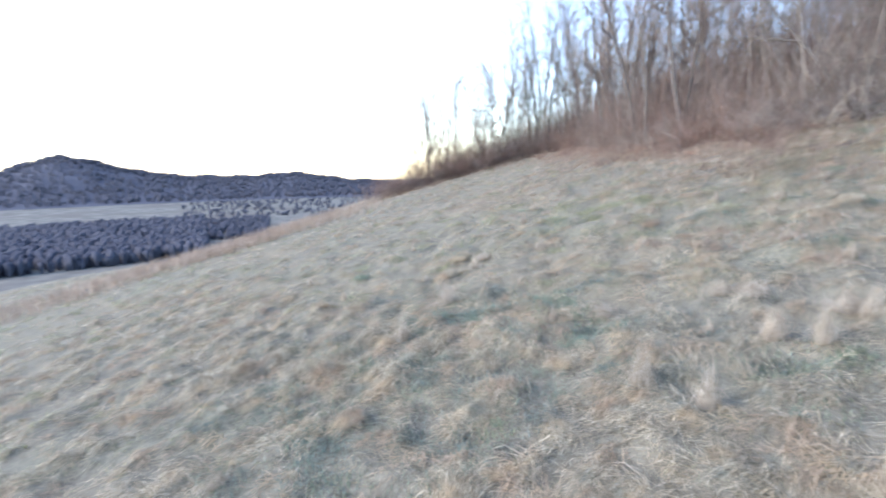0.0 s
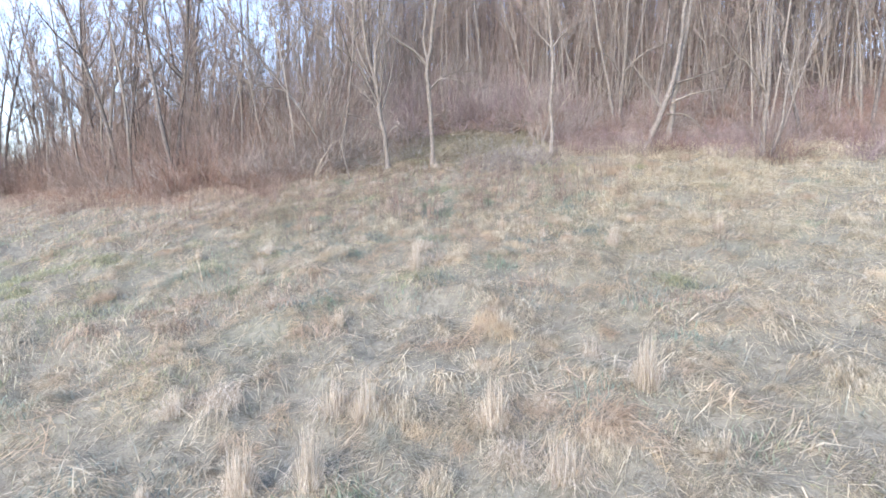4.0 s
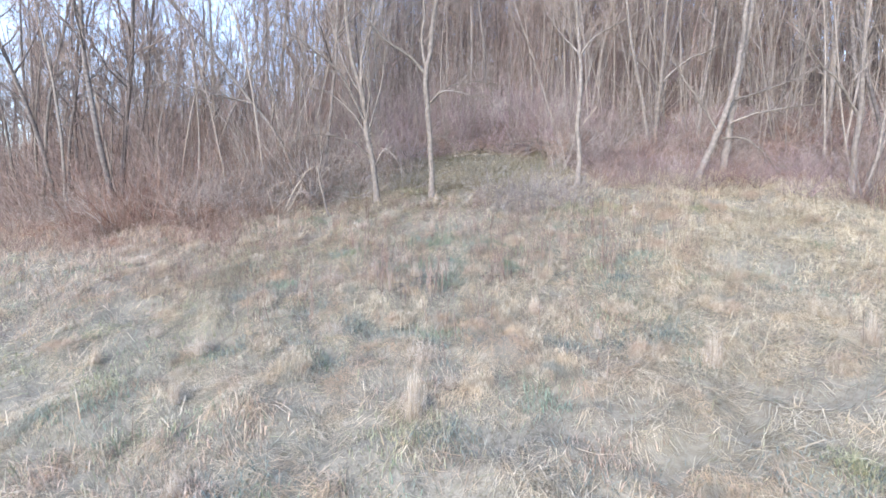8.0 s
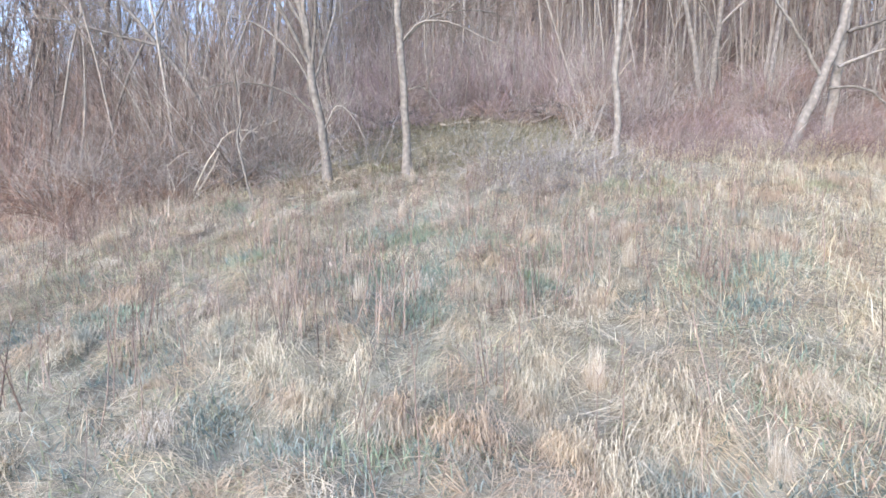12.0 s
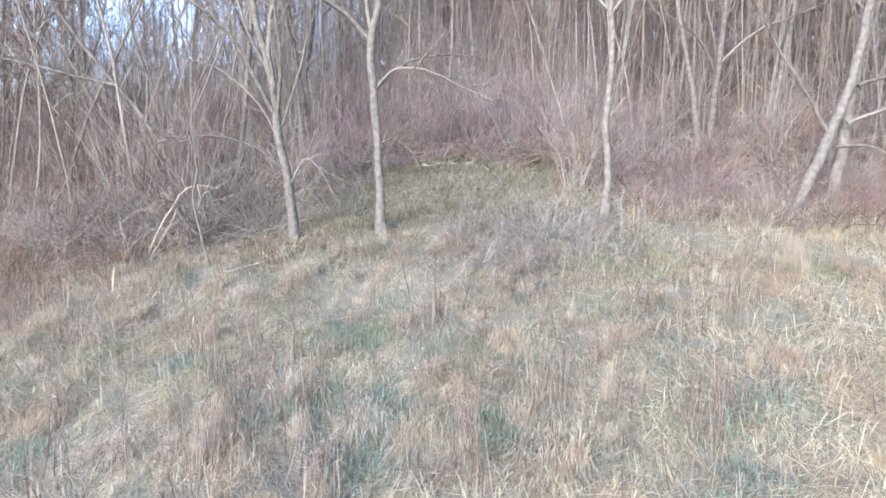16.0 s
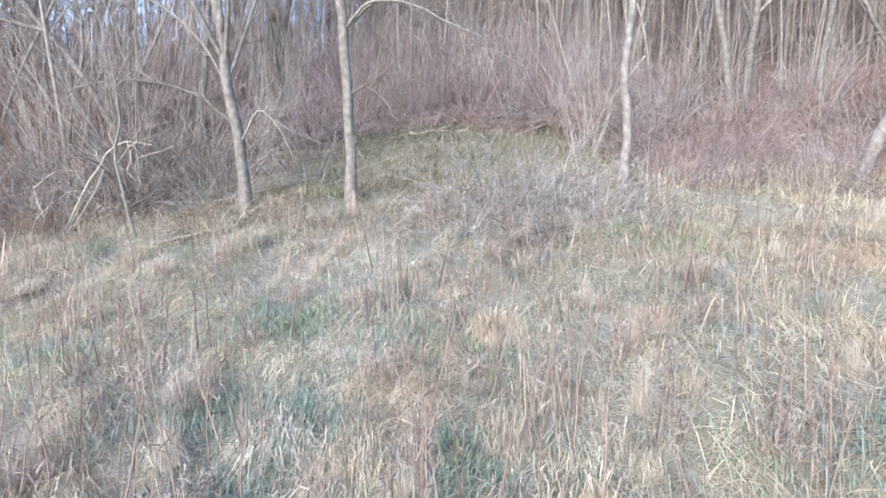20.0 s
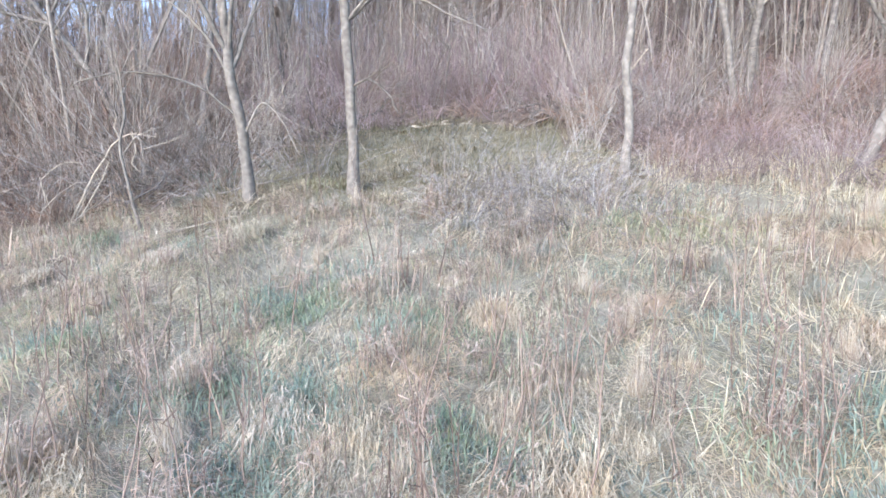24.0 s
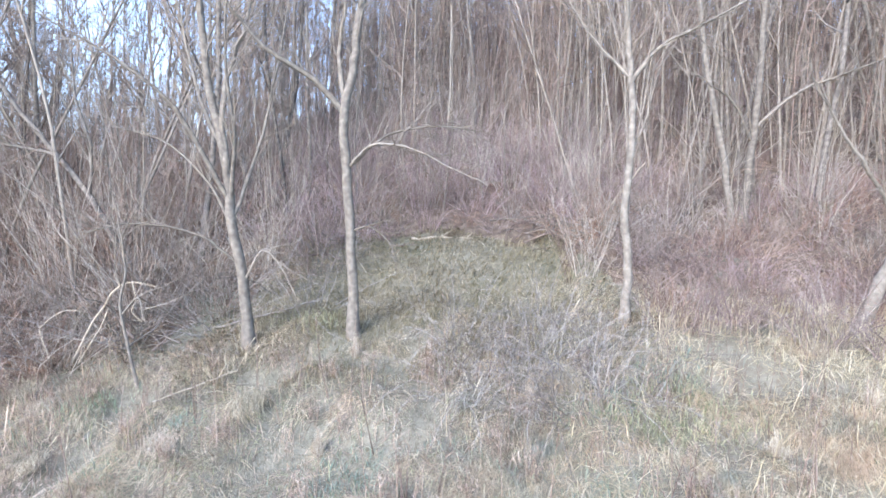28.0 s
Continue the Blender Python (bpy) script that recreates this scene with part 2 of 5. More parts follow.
HOLLOWS = [(1.8, 14.9), (-0.3, 16.1), (-0.1, 17.5), (2.7, 14.8), (-1.4, 16.1), (-0.2, 15.3), (0.3, 14.6), (-2.7, 17.2), (4.3, 14.4), (-3.0, 14.3), (2.3, 11.8), (-3.1, 12.6), (-1.7, 13.2), (-0.7, 12.7), (-4.7, 15.0), (-2.1, 11.6), (0.1, 11.7), (3.3, 11.6), (-4.2, 12.4), (4.1, 11.6), (-4.3, 1.3), (-3.2, 1.3), (-1.8, 2.5), (-1.1, 2.8), (-3.2, 3.2)]
HOLLOWS += [(-5.8, 2.7), (0.8, 0.7), (2.7, 0.8), (-7.4, 4.8), (-4.4, 3.3), (5.3, 1.3), (4.3, 8.0), (5.3, 8.0), (-7.5, 10.0), (0.1, 9.3), (1.9, 8.3), (-2.6, 8.6), (-9.7, 4.1), (-9.6, 2.5), (-13.9, 2.8), (-10.5, 1.1), (-6.8, 0.2), (-8.1, -0.3), (-7.7, -3.1), (-11.2, -4.2), (-4.6, -0.6), (-5.3, -1.8), (-6.8, -3.8)]


def hollow(x, y):
    """How deep a spot lies in one of the bluish hollows between the tussocks: 0 outside, 1 in the middle."""
    x, y = np.asarray(x, float), np.asarray(y, float)
    u, v = x + 0.5 * (patchy(x, y, 0.5) - 0.5), y + 0.5 * (patchy(y + 9, x - 4, 0.5) - 0.5)
    deep = np.zeros(np.broadcast(x, y).shape)
    for a, b in HOLLOWS:
        deep = np.maximum(deep, np.exp(-(((u - a) / 0.52) ** 2) - ((v - b) / 0.42) ** 2))
    return deep


def bumps(x, y):
    """Hummocks of matted grass."""
    x, y = np.asarray(x, float), np.asarray(y, float)
    near = np.exp(-((x / 60) ** 2) - ((y - 8) / 60) ** 2)
    b = 0.05 * np.sin(1.9 * x + 0.7 * y + 1.3 * np.sin(0.9 * y)) + 0.05 * np.sin(2.3 * y - 1.1 * x + 1.7 * np.sin(0.8 * x))
    return near * (b + 0.34 * (tussock(x, y) - 0.5) * (1 - 0.6 * ease(20, 24, y)) - 0.06 * hollow(x, y))


def earth(x, y):
    return land(x, y) + bumps(x, y)


# ---- mesh helpers ----
def mesh_of(name, verts, faces, mat, smooth=True):
    """A mesh from an (n, 3) array and a list of face arrays, each (m, 3) or (m, 4)."""
    me = bpy.data.meshes.new(name)
    faces = [np.asarray(f, np.int32) for f in faces if len(f)]
    loops = np.concatenate([f.ravel() for f in faces])
    sizes = np.concatenate([np.full(len(f), f.shape[1], np.int32) for f in faces])
    me.vertices.add(len(verts))
    me.vertices.foreach_set("co", np.asarray(verts, np.float32).ravel())
    me.loops.add(len(loops))
    me.loops.foreach_set("vertex_index", loops)
    me.polygons.add(len(sizes))
    me.polygons.foreach_set("loop_start", np.concatenate([[0], np.cumsum(sizes)[:-1]]).astype(np.int32))
    me.polygons.foreach_set("use_smooth", np.full(len(sizes), smooth))
    me.update(calc_edges=True)
    me.materials.append(mat)
    return me


def part(name, me, parent, label=""):
    ob = new(name, me)
    ob.parent = parent
    return tagged(ob, label)


def tube(pts, radii, sides=5, cap=True):
    """A tapered tube along points."""
    pts, radii = np.asarray(pts, float), np.asarray(radii, float)
    way = np.gradient(pts, axis=0)
    way /= np.linalg.norm(way, axis=1)[:, None] + 1e-9
    ref = np.eye(3)[np.abs(way).max(axis=0).argmin()][None]
    u = np.cross(way, ref)
    u /= np.linalg.norm(u, axis=1)[:, None] + 1e-9
    v = np.cross(way, u)
    a = np.arange(sides) * 2 * math.pi / sides
    ring = pts[:, None] + radii[:, None, None] * (np.cos(a)[None, :, None] * u[:, None] + np.sin(a)[None, :, None] * v[:, None])
    n = len(pts)
    i, j = np.meshgrid(np.arange(n - 1), np.arange(sides), indexing="ij")
    k = (j + 1) % sides
    quads = np.stack([i * sides + j, i * sides + k, (i + 1) * sides + k, (i + 1) * sides + j], -1).reshape(-1, 4)
    return ring.reshape(-1, 3), quads


def tubes(name, items, mat):
    """One mesh of many tubes, each (points, radii, sides)."""
    vs, fs, at = [], [], 0
    for pts, radii, sides in items:
        v, f = tube(pts, radii, sides)
        vs.append(v)
        fs.append(f + at)
        at += len(v)
    return mesh_of(name, np.concatenate(vs), [np.concatenate(fs)], mat)


def spikes(start, end, width, rng):
    """Straight twigs: thin three-sided cones from start to end."""
    start, end = np.asarray(start), np.asarray(end)
    n = len(start)
    way = end - start
    way = way / (np.linalg.norm(way, axis=1)[:, None] + 1e-9)
    side = np.cross(way, rng.normal(size=(n, 3)))
    side /= np.linalg.norm(side, axis=1)[:, None] + 1e-9
    up = np.cross(way, side)
    w = np.asarray(width).reshape(-1, 1)
    ring = [start + w * (math.cos(a) * side + math.sin(a) * up) for a in (0, 2.1, 4.2)]
    verts = np.stack([*ring, end], 1).reshape(-1, 3)
    b = 4 * np.arange(n)
    faces = np.concatenate([np.stack([b + p, b + q, b + 3], -1) for p, q in ((0, 1), (1, 2), (2, 0))])
    return verts, faces


def bend(p, d, length, steps, lift, wobble, rng):
    """A wandering path from p along d, lifted towards the light."""
    pts, d = [np.array(p, float)], np.array(d, float)
    for _ in range(steps):
        d = d + np.array([0, 0, lift]) + rng.normal(size=3) * wobble
        d /= np.linalg.norm(d)
        pts.append(pts[-1] + d * length / steps)
    return np.array(pts)


def along(pts, s):
    s = s * (len(pts) - 1)
    i = min(int(s), len(pts) - 2)
    return pts[i] + (pts[i + 1] - pts[i]) * (s - i), pts[i + 1] - pts[i]


def crown(limbs, rng, subs, twigs, reach=1.0):
    """Side branches and twigs for limbs given as (points, radii)."""
    out, lines = [], []
    for pts, radii in limbs:
        total = np.linalg.norm(np.diff(pts, axis=0), axis=1).sum()
        for _ in range(max(1, int(subs * total))):
            s = rng.uniform(0.15, 0.97)
            p, d = along(pts, s)
            d = d / np.linalg.norm(d) + rng.normal(size=3) * 0.65 + [0, 0, 0.25]
            q = bend(p, d / np.linalg.norm(d), rng.uniform(0.5, 1.5) * reach, 3, 0.08, 0.16, rng)
            out.append((q, np.linspace(0.013, 0.006, 4), 3))
            lines.append(q)
        lines.append(pts)
    start, end = [], []
    for q in lines:
        total = np.linalg.norm(np.diff(q, axis=0), axis=1).sum()
        for _ in range(max(2, int(twigs * total))):
            p, d = along(q, rng.uniform(0.1, 1.0))
            d = d / np.linalg.norm(d) + rng.normal(size=3) * 0.6 + [0, 0, 0.15]
            start.append(p)
            end.append(p + d / np.linalg.norm(d) * rng.uniform(0.25, 0.8) * reach)
    return out, np.array(start), np.array(end)


def merge(name, tube_items, start, end, width, mat, rng):
    vs, quads, at = [], [], 0
    for pts, radii, sides in tube_items:
        v, f = tube(pts, radii, sides)
        vs.append(v)
        quads.append(f + at)
        at += len(v)
    v, f = spikes(start, end, np.full(len(start), width), rng)
    vs.append(v)
    return mesh_of(name, np.concatenate(vs), [np.concatenate(quads) if quads else np.zeros((0, 4)), f + at], mat)


# ---- ground ----
def grid_axis(lo, hi, step, far, grow):
    a = list(np.arange(lo, hi + 0.01, step))
    d = step
    while a[-1] < far:
        d *= grow
        a.append(a[-1] + d)
    d = step
    while a[0] > -far:
        d *= grow
        a.insert(0, a[0] - d)
    return np.array(a)


gx, gy = grid_axis(-22, 16, 0.18, 2600, 1.12), grid_axis(-8, 24, 0.18, 2600, 1.12)
X, Y = np.meshgrid(gx, gy, indexing="ij")
nx, ny = X.shape
idx = np.arange(nx * ny).reshape(nx, ny)
quads = np.stack([idx[:-1, :-1], idx[1:, :-1], idx[1:, 1:], idx[:-1, 1:]], -1).reshape(-1, 4)
ground = new("ground", mesh_of("ground", np.stack([X, Y, earth(X, Y)], -1).reshape(-1, 3), [quads], mat_ground))
ground.data.materials.append(mat_floor)
cx, cy = (0.5 * (gx[1:] + gx[:-1]))[:, None] + 0 * gy[1:], 0 * gx[1:, None] + 0.5 * (gy[1:] + gy[:-1])
under = (cy > wood_edge(cx) + 1.6 + 0.9 * np.sin(1.7 * cx) + 0.6 * np.sin(4.1 * cx + cy)) & ~((np.abs(cx - 1.2) < 3.2) & (cy < 25.2 + 1.8 * patchy(cx, cy, 0.9))) & (cy < 600)
ground.data.materials.append(mat_valley)
vale = (np.hypot(cx, cy) > 190) & (land(cx, cy) < -22)
ground.data.polygons.foreach_set("material_index", np.where(vale, 2, under.astype(np.int32)).astype(np.int32).ravel())
tagged(ground, "sloping winter meadow of pale matted grass", "ground", kind="structure")

# ---- distance: wooded hills across the valley ----
AZ = (20, 52.9, 57.6, 60.2, 63.3, 67.2, 73.9, 78.1, 80.6, 83.2, 85.4, 87.4, 95, 110, 130)
EL = (-1.2, -1.18, -0.96, -0.54, -0.07, -0.39, -0.23, 0.49, 1.23, 1.74, 1.27, 0.41, 0.6, 0.2, -0.4)


def far_height(az, r):
    top = 3.0 + 1900 * np.tan(np.radians(np.interp(az, AZ, EL)))
    rise = ease(1350, 1900, r) * (1 - 0.5 * ease(1900, 2500, r))
    return -59.5 + (top - 9 + 59.5) * rise + 2.5 * np.sin(az * 2.1 + r * 0.011) * rise


az, rr = np.meshgrid(np.linspace(20, 130, 221), np.linspace(1300, 2500, 25), indexing="ij")
hx, hy = -np.sin(np.radians(az)) * rr, -7.8 + np.cos(np.radians(az)) * rr
idx = np.arange(az.size).reshape(az.shape)
quads = np.stack([idx[:-1, :-1], idx[:-1, 1:], idx[1:, 1:], idx[1:, :-1]], -1).reshape(-1, 4)
hills = new("far_hills", mesh_of("far_hills", np.stack([hx, hy, far_height(az, rr)], -1).reshape(-1, 3), [quads], mat_hazed_far))
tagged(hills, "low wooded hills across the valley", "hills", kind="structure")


def far_trees(name, label, count, az_range, r_range, height, seed, ground_of):
    """Distant woods: many small ragged crowns in one object."""
    rng = np.random.default_rng(seed)
    a, r = rng.uniform(*az_range, count), rng.uniform(*r_range, count)
    x, y = -np.sin(np.radians(a)) * r, -7.8 + np.cos(np.radians(a)) * r
    z, h, w = ground_of(a, r, x, y), height * rng.uniform(0.6, 1.15, count), height * rng.uniform(0.18, 0.36, count)
    prof = ((0.0, 0.5), (0.45, 1.0), (0.85, 0.85))
    vs = []
    for f, wide in prof:
        for k in range(3):
            t = k * 2.1 + rng.uniform(0, 1, count)
            g = wide * w * rng.uniform(0.6, 1.2, count)
            vs.append(np.stack([x + np.cos(t) * g, y + np.sin(t) * g, z + f * h - 0.3], -1))
    vs.append(np.stack([x, y, z + h], -1))
    verts = np.stack(vs, 1).reshape(-1, 3)
    b = 10 * np.arange(count)
    q = np.concatenate([np.stack([b + 3 * i + k, b + 3 * i + (k + 1) % 3, b + 3 * i + 3 + (k + 1) % 3, b + 3 * i + 3 + k], -1) for i in range(2) for k in range(3)])
    tri = np.concatenate([np.stack([b + 6 + k, b + 6 + (k + 1) % 3, b + 9], -1) for k in range(3)])
    return tagged(new(name, mesh_of(name, verts, [q, tri], mat_hazed_far)), label, "woods", kind="stuff")


far_trees("hill_woods", "bare grey woods covering the far hills, tinted blue as by haze", 5000, (40, 100), (1360, 2150), 13, 5, lambda a, r, x, y: far_height(a, r))
far_trees("hill_woods", "bare grey woods along the hill top, tinted blue as by haze", 1800, (58, 100), (1800, 2020), 13, 8, lambda a, r, x, y: far_height(a, r))
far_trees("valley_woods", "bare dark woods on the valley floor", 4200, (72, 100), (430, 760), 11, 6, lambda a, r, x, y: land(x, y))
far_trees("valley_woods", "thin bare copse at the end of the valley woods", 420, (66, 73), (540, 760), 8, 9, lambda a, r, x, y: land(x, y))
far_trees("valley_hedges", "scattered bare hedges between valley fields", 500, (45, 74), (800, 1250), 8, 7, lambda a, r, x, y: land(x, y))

# ---- the trees at the wood's edge, one by one ----
rng = np.random.default_rng(11)


def own_tree(name, label, stems, limbs, subs=4.6, twigs=7.0, bark=None, sides=9, dead=False):
    """A tree whose stems and limbs follow given lines: each (radius at the start, radius at the end, points)."""
    base = np.array(stems[0][2][0], float)
    base[2] = float(earth(base[0], base[1]))
    tree = new(name)
    tree.location = base
    tagged(tree, label, "tree", "trees at the edge of the wood")

    def smooth(pts, r0, r1, lead):
        p = np.array(pts, float)
        t = np.linspace(0, len(p) - 1, 4 * len(p) - 3)
        k = np.clip(t.astype(int), 0, len(p) - 2)
        f = (t - k)[:, None]
        m = np.gradient(p, axis=0)
        q = (2 * f**3 - 3 * f**2 + 1) * p[k] + (f**3 - 2 * f**2 + f) * m[k] + (-2 * f**3 + 3 * f**2) * p[k + 1] + (f**3 - f**2) * m[k + 1]
        q = q + rng.normal(size=q.shape) * r0 * (0.09 if lead else 0.25)
        r = np.linspace(r0, r1, len(q)) * (0.86 if r0 > 0.09 else 1.0)
        if lead:
            foot = q[1] + (q[1] - q[3]) / max(0.05, q[3, 2] - q[1, 2]) * (q[1, 2] - float(earth(q[0, 0], q[0, 1])) + 0.4)
            q = np.concatenate([[foot], q[1:]])
            r[0] *= 1.7
            r[1] *= 1.2
        return q - base, r

    lines = []
    for r0, r1, pts in stems:
        q, r = smooth(pts, r0, r1, True)
        part("trunk", tubes("trunk", [(q, r, sides)], bark or mat_bark), tree)
        lines.append((q[len(q) // 2 :], r[len(q) // 2 :]))
    for r0, r1, pts in limbs:
        q, r = smooth(pts, r0, r1, False)
        part("limb", tubes("limb", [(q, r, 6)], bark or mat_bark), tree)
        lines.append((q, r))
    if not dead:
        items, s, e = crown(lines, rng, subs, twigs, 0.9)
        tagged(part("twig_mass", merge("twig_mass", items, s, e, 0.0042, mat_pole, rng), tree, "fine bare twigs"), kind="stuff")
    return tree


own_tree("edge_tree", "leaning pale-barked bare tree forking into a fan", [(0.135, 0.07, [(-2.27, 22.0, 5.0), (-2.4, 22.0, 6.36), (-2.6, 22.0, 7.5), (-2.75, 22.05, 8.6), (-2.89, 22.1, 9.3), (-3.17, 22.2, 10.3), (-3.4, 22.3, 12.2), (-3.5, 22.3, 14.5)])],
         [(0.07, 0.02, [(-2.72, 22.0, 8.4), (-2.84, 22.1, 9.7), (-2.72, 22.3, 10.8), (-2.39, 22.4, 12.0), (-2.2, 22.5, 14.0)]), (0.055, 0.015, [(-2.68, 22.0, 8.0), (-3.28, 21.7, 9.24), (-3.83, 21.5, 10.0), (-4.71, 21.3, 10.65), (-5.7, 21.1, 11.2)])]
         + [(0.045, 0.012, [(-2.62, 22.0, 7.6), (-2.2, 22.3, 9.0), (-2.0, 22.6, 10.4), (-1.7, 22.8, 12.3)]), (0.05, 0.012, [(-2.8, 22.05, 8.9), (-3.4, 22.4, 10.0), (-3.9, 22.7, 11.4), (-4.3, 22.9, 13.0)]), (0.045, 0.012, [(-2.66, 22.0, 7.9), (-2.45, 21.7, 9.2), (-2.5, 21.4, 10.6), (-2.3, 21.2, 12.5)]), (0.035, 0.01, [(-2.6, 22.0, 7.5), (-3.3, 22.2, 8.5), (-4.2, 22.4, 9.2), (-5.3, 22.5, 9.5)]),
          (0.03, 0.01, [(-2.45, 22.0, 6.7), (-3.2, 21.8, 7.3), (-4.3, 21.6, 7.5), (-5.3, 21.5, 7.3)]), (0.03, 0.008, [(-2.4, 22.0, 6.3), (-2.0, 21.9, 7.0), (-1.6, 21.8, 6.7), (-1.2, 21.7, 6.0)])])
own_tree("edge_tree", "straight pale-barked bare tree with arching side limbs", [(0.125, 0.085, [(-0.24, 22.2, 5.3), (-0.28, 22.2, 6.94), (-0.4, 22.2, 8.64), (-0.45, 22.2, 9.8), (-0.28, 22.25, 10.66), (-0.22, 22.3, 11.4), (0.0, 22.4, 13.0), (0.1, 22.4, 15.2)])],
         [(0.07, 0.025, [(-0.45, 22.2, 9.75), (-1.01, 22.1, 10.37), (-1.68, 21.9, 10.75), (-2.19, 21.8, 11.2), (-2.9, 21.6, 12.0)]), (0.035, 0.01, [(-0.32, 22.2, 8.75), (0.13, 22.0, 9.1), (0.81, 21.8, 9.05), (1.61, 21.7, 8.7), (2.4, 21.6, 8.3)]),
          (0.035, 0.01, [(-0.34, 22.2, 8.7), (0.36, 22.3, 9.33), (1.26, 22.4, 9.56), (2.2, 22.5, 9.5)]), (0.06, 0.02, [(-0.42, 22.2, 9.9), (-0.6, 22.4, 11.0), (-0.5, 22.6, 12.2), (-0.7, 22.8, 14.0)]), (0.022, 0.008, [(-0.3, 22.2, 7.4), (0.1, 22.0, 7.5), (0.5, 21.9, 7.2), (0.7, 21.8, 6.8)])])
own_tree("edge_tree", "slim crooked pale-barked bare tree", [(0.11, 0.05, [(5.17, 22.0, 5.55), (5.24, 22.0, 6.8), (5.13, 22.0, 7.8), (5.24, 22.0, 9.25), (5.19, 22.0, 10.56), (5.1, 22.0, 11.5), (5.0, 22.0, 13.0), (5.0, 22.0, 15.0)])],
         [(0.05, 0.015, [(5.2, 22.0, 10.4), (5.65, 21.8, 11.0), (6.31, 21.6, 11.35), (7.3, 21.4, 11.9)]), (0.04, 0.012, [(5.16, 22.0, 10.5), (4.77, 22.2, 11.0), (4.38, 22.3, 11.5), (4.0, 22.4, 12.2)]), (0.03, 0.01, [(5.2, 22.0, 9.0), (5.6, 22.2, 9.8), (5.8, 22.4, 10.9)])])
own_tree("leaning_tree", "twin-stemmed leaning pale tree with drooping limbs", [(0.15, 0.07, [(9.13, 21.1, 5.6), (9.53, 21.1, 6.63), (10.0, 21.1, 7.8), (10.41, 21.1, 9.1), (10.65, 21.1, 10.6), (10.8, 21.1, 12.5), (10.9, 21.0, 14.0)]), (0.16, 0.07, [(10.26, 21.4, 5.8), (10.4, 21.4, 7.0), (10.53, 21.4, 8.15), (10.71, 21.4, 9.4), (11.0, 21.4, 11.0), (11.3, 21.4, 13.5)])],
         [(0.04, 0.012, [(10.05, 21.1, 7.3), (10.77, 20.9, 7.25), (11.4, 20.7, 6.65), (11.9, 20.6, 5.9)]), (0.05, 0.015, [(10.3, 21.1, 7.8), (11.02, 20.9, 8.1), (12.02, 20.8, 8.3), (13.2, 20.7, 8.4)]), (0.05, 0.015, [(10.47, 21.1, 8.6), (11.28, 21.2, 8.9), (12.44, 21.3, 9.3), (13.5, 21.4, 9.8)]),
          (0.05, 0.015, [(9.9, 21.1, 7.5), (9.3, 21.0, 8.4), (8.6, 20.9, 9.2), (7.9, 20.8, 10.2)])])
own_tree("forked_tree", "bare tree with two pale stems", [(0.14, 0.06, [(9.37, 25.3, 7.2), (9.42, 25.3, 8.7), (9.56, 25.3, 10.1), (9.65, 25.3, 11.6), (9.75, 25.3, 14.0), (9.8, 25.3, 17.0)]), (0.11, 0.05, [(9.18, 25.4, 7.25), (8.95, 25.4, 8.8), (8.63, 25.4, 10.4), (8.34, 25.4, 11.7), (8.0, 25.4, 14.0), (7.8, 25.4, 16.5)])],
         [(0.05, 0.012, [(9.45, 25.3, 9.9), (8.88, 25.0, 10.7), (8.29, 24.8, 11.05), (7.5, 24.6, 11.4)]), (0.05, 0.012, [(9.5, 25.3, 10.1), (10.47, 25.0, 11.05), (11.47, 24.8, 11.45), (12.5, 24.6, 11.9)])])
own_tree("bent_sapling", "broken bent sapling of pale barkless wood", [(0.028, 0.017, [(-5.78, 21.8, 4.62), (-5.6, 21.8, 4.9), (-5.44, 21.8, 5.23), (-5.24, 21.8, 5.6), (-5.02, 21.8, 5.9), (-4.9, 21.8, 6.12), (-4.69, 21.8, 6.3)]), (0.022, 0.014, [(-5.62, 21.85, 4.67), (-5.45, 21.85, 4.95), (-5.28, 21.85, 5.23), (-5.12, 21.85, 5.5), (-4.98, 21.85, 5.83)])],
         [(0.015, 0.006, [(-4.72, 21.8, 6.28), (-4.5, 21.75, 6.36), (-4.28, 21.7, 6.35), (-3.9, 21.6, 6.3)]), (0.013, 0.006, [(-4.45, 21.75, 6.34), (-4.36, 21.7, 6.05), (-4.44, 21.7, 5.8), (-4.27, 21.7, 5.62)]), (0.012, 0.005, [(-4.72, 21.8, 6.26), (-4.82, 21.8, 6.48), (-4.8, 21.85, 6.7)]),
          (0.02, 0.012, [(-5.98, 21.7, 4.5), (-6.08, 21.7, 4.95), (-6.24, 21.7, 5.5)]), (0.012, 0.006, [(-6.22, 21.7, 5.46), (-5.96, 21.7, 5.68), (-5.7, 21.7, 5.8), (-5.41, 21.7, 5.79)])], bark=mat_dead, sides=6, dead=True)
own_tree("thin_sapling", "thin pale bare sapling", [(0.035, 0.018, [(-3.86, 20.9, 4.5), (-4.03, 20.9, 5.24), (-4.18, 20.9, 6.05), (-4.07, 20.9, 6.65), (-4.2, 20.9, 7.4)])], [(0.02, 0.008, [(-4.12, 20.9, 5.9), (-3.8, 20.8, 6.2), (-3.7, 20.8, 5.8)])], twigs=2.0, sides=6)
own_tree("edge_tree", "slim pale bare tree among the shrubs", [(0.1, 0.05, [(-10.23, 27.0, 6.2), (-10.23, 27.0, 8.5), (-10.25, 27.0, 9.85), (-10.29, 27.0, 12.3), (-10.3, 27.0, 15.0)])], [(0.04, 0.012, [(-10.25, 27.0, 10.0), (-9.6, 26.8, 11.2), (-9.2, 26.6, 12.6)]), (0.04, 0.012, [(-10.25, 27.0, 9.3), (-10.9, 26.8, 10.3), (-11.5, 26.6, 11.8)])])
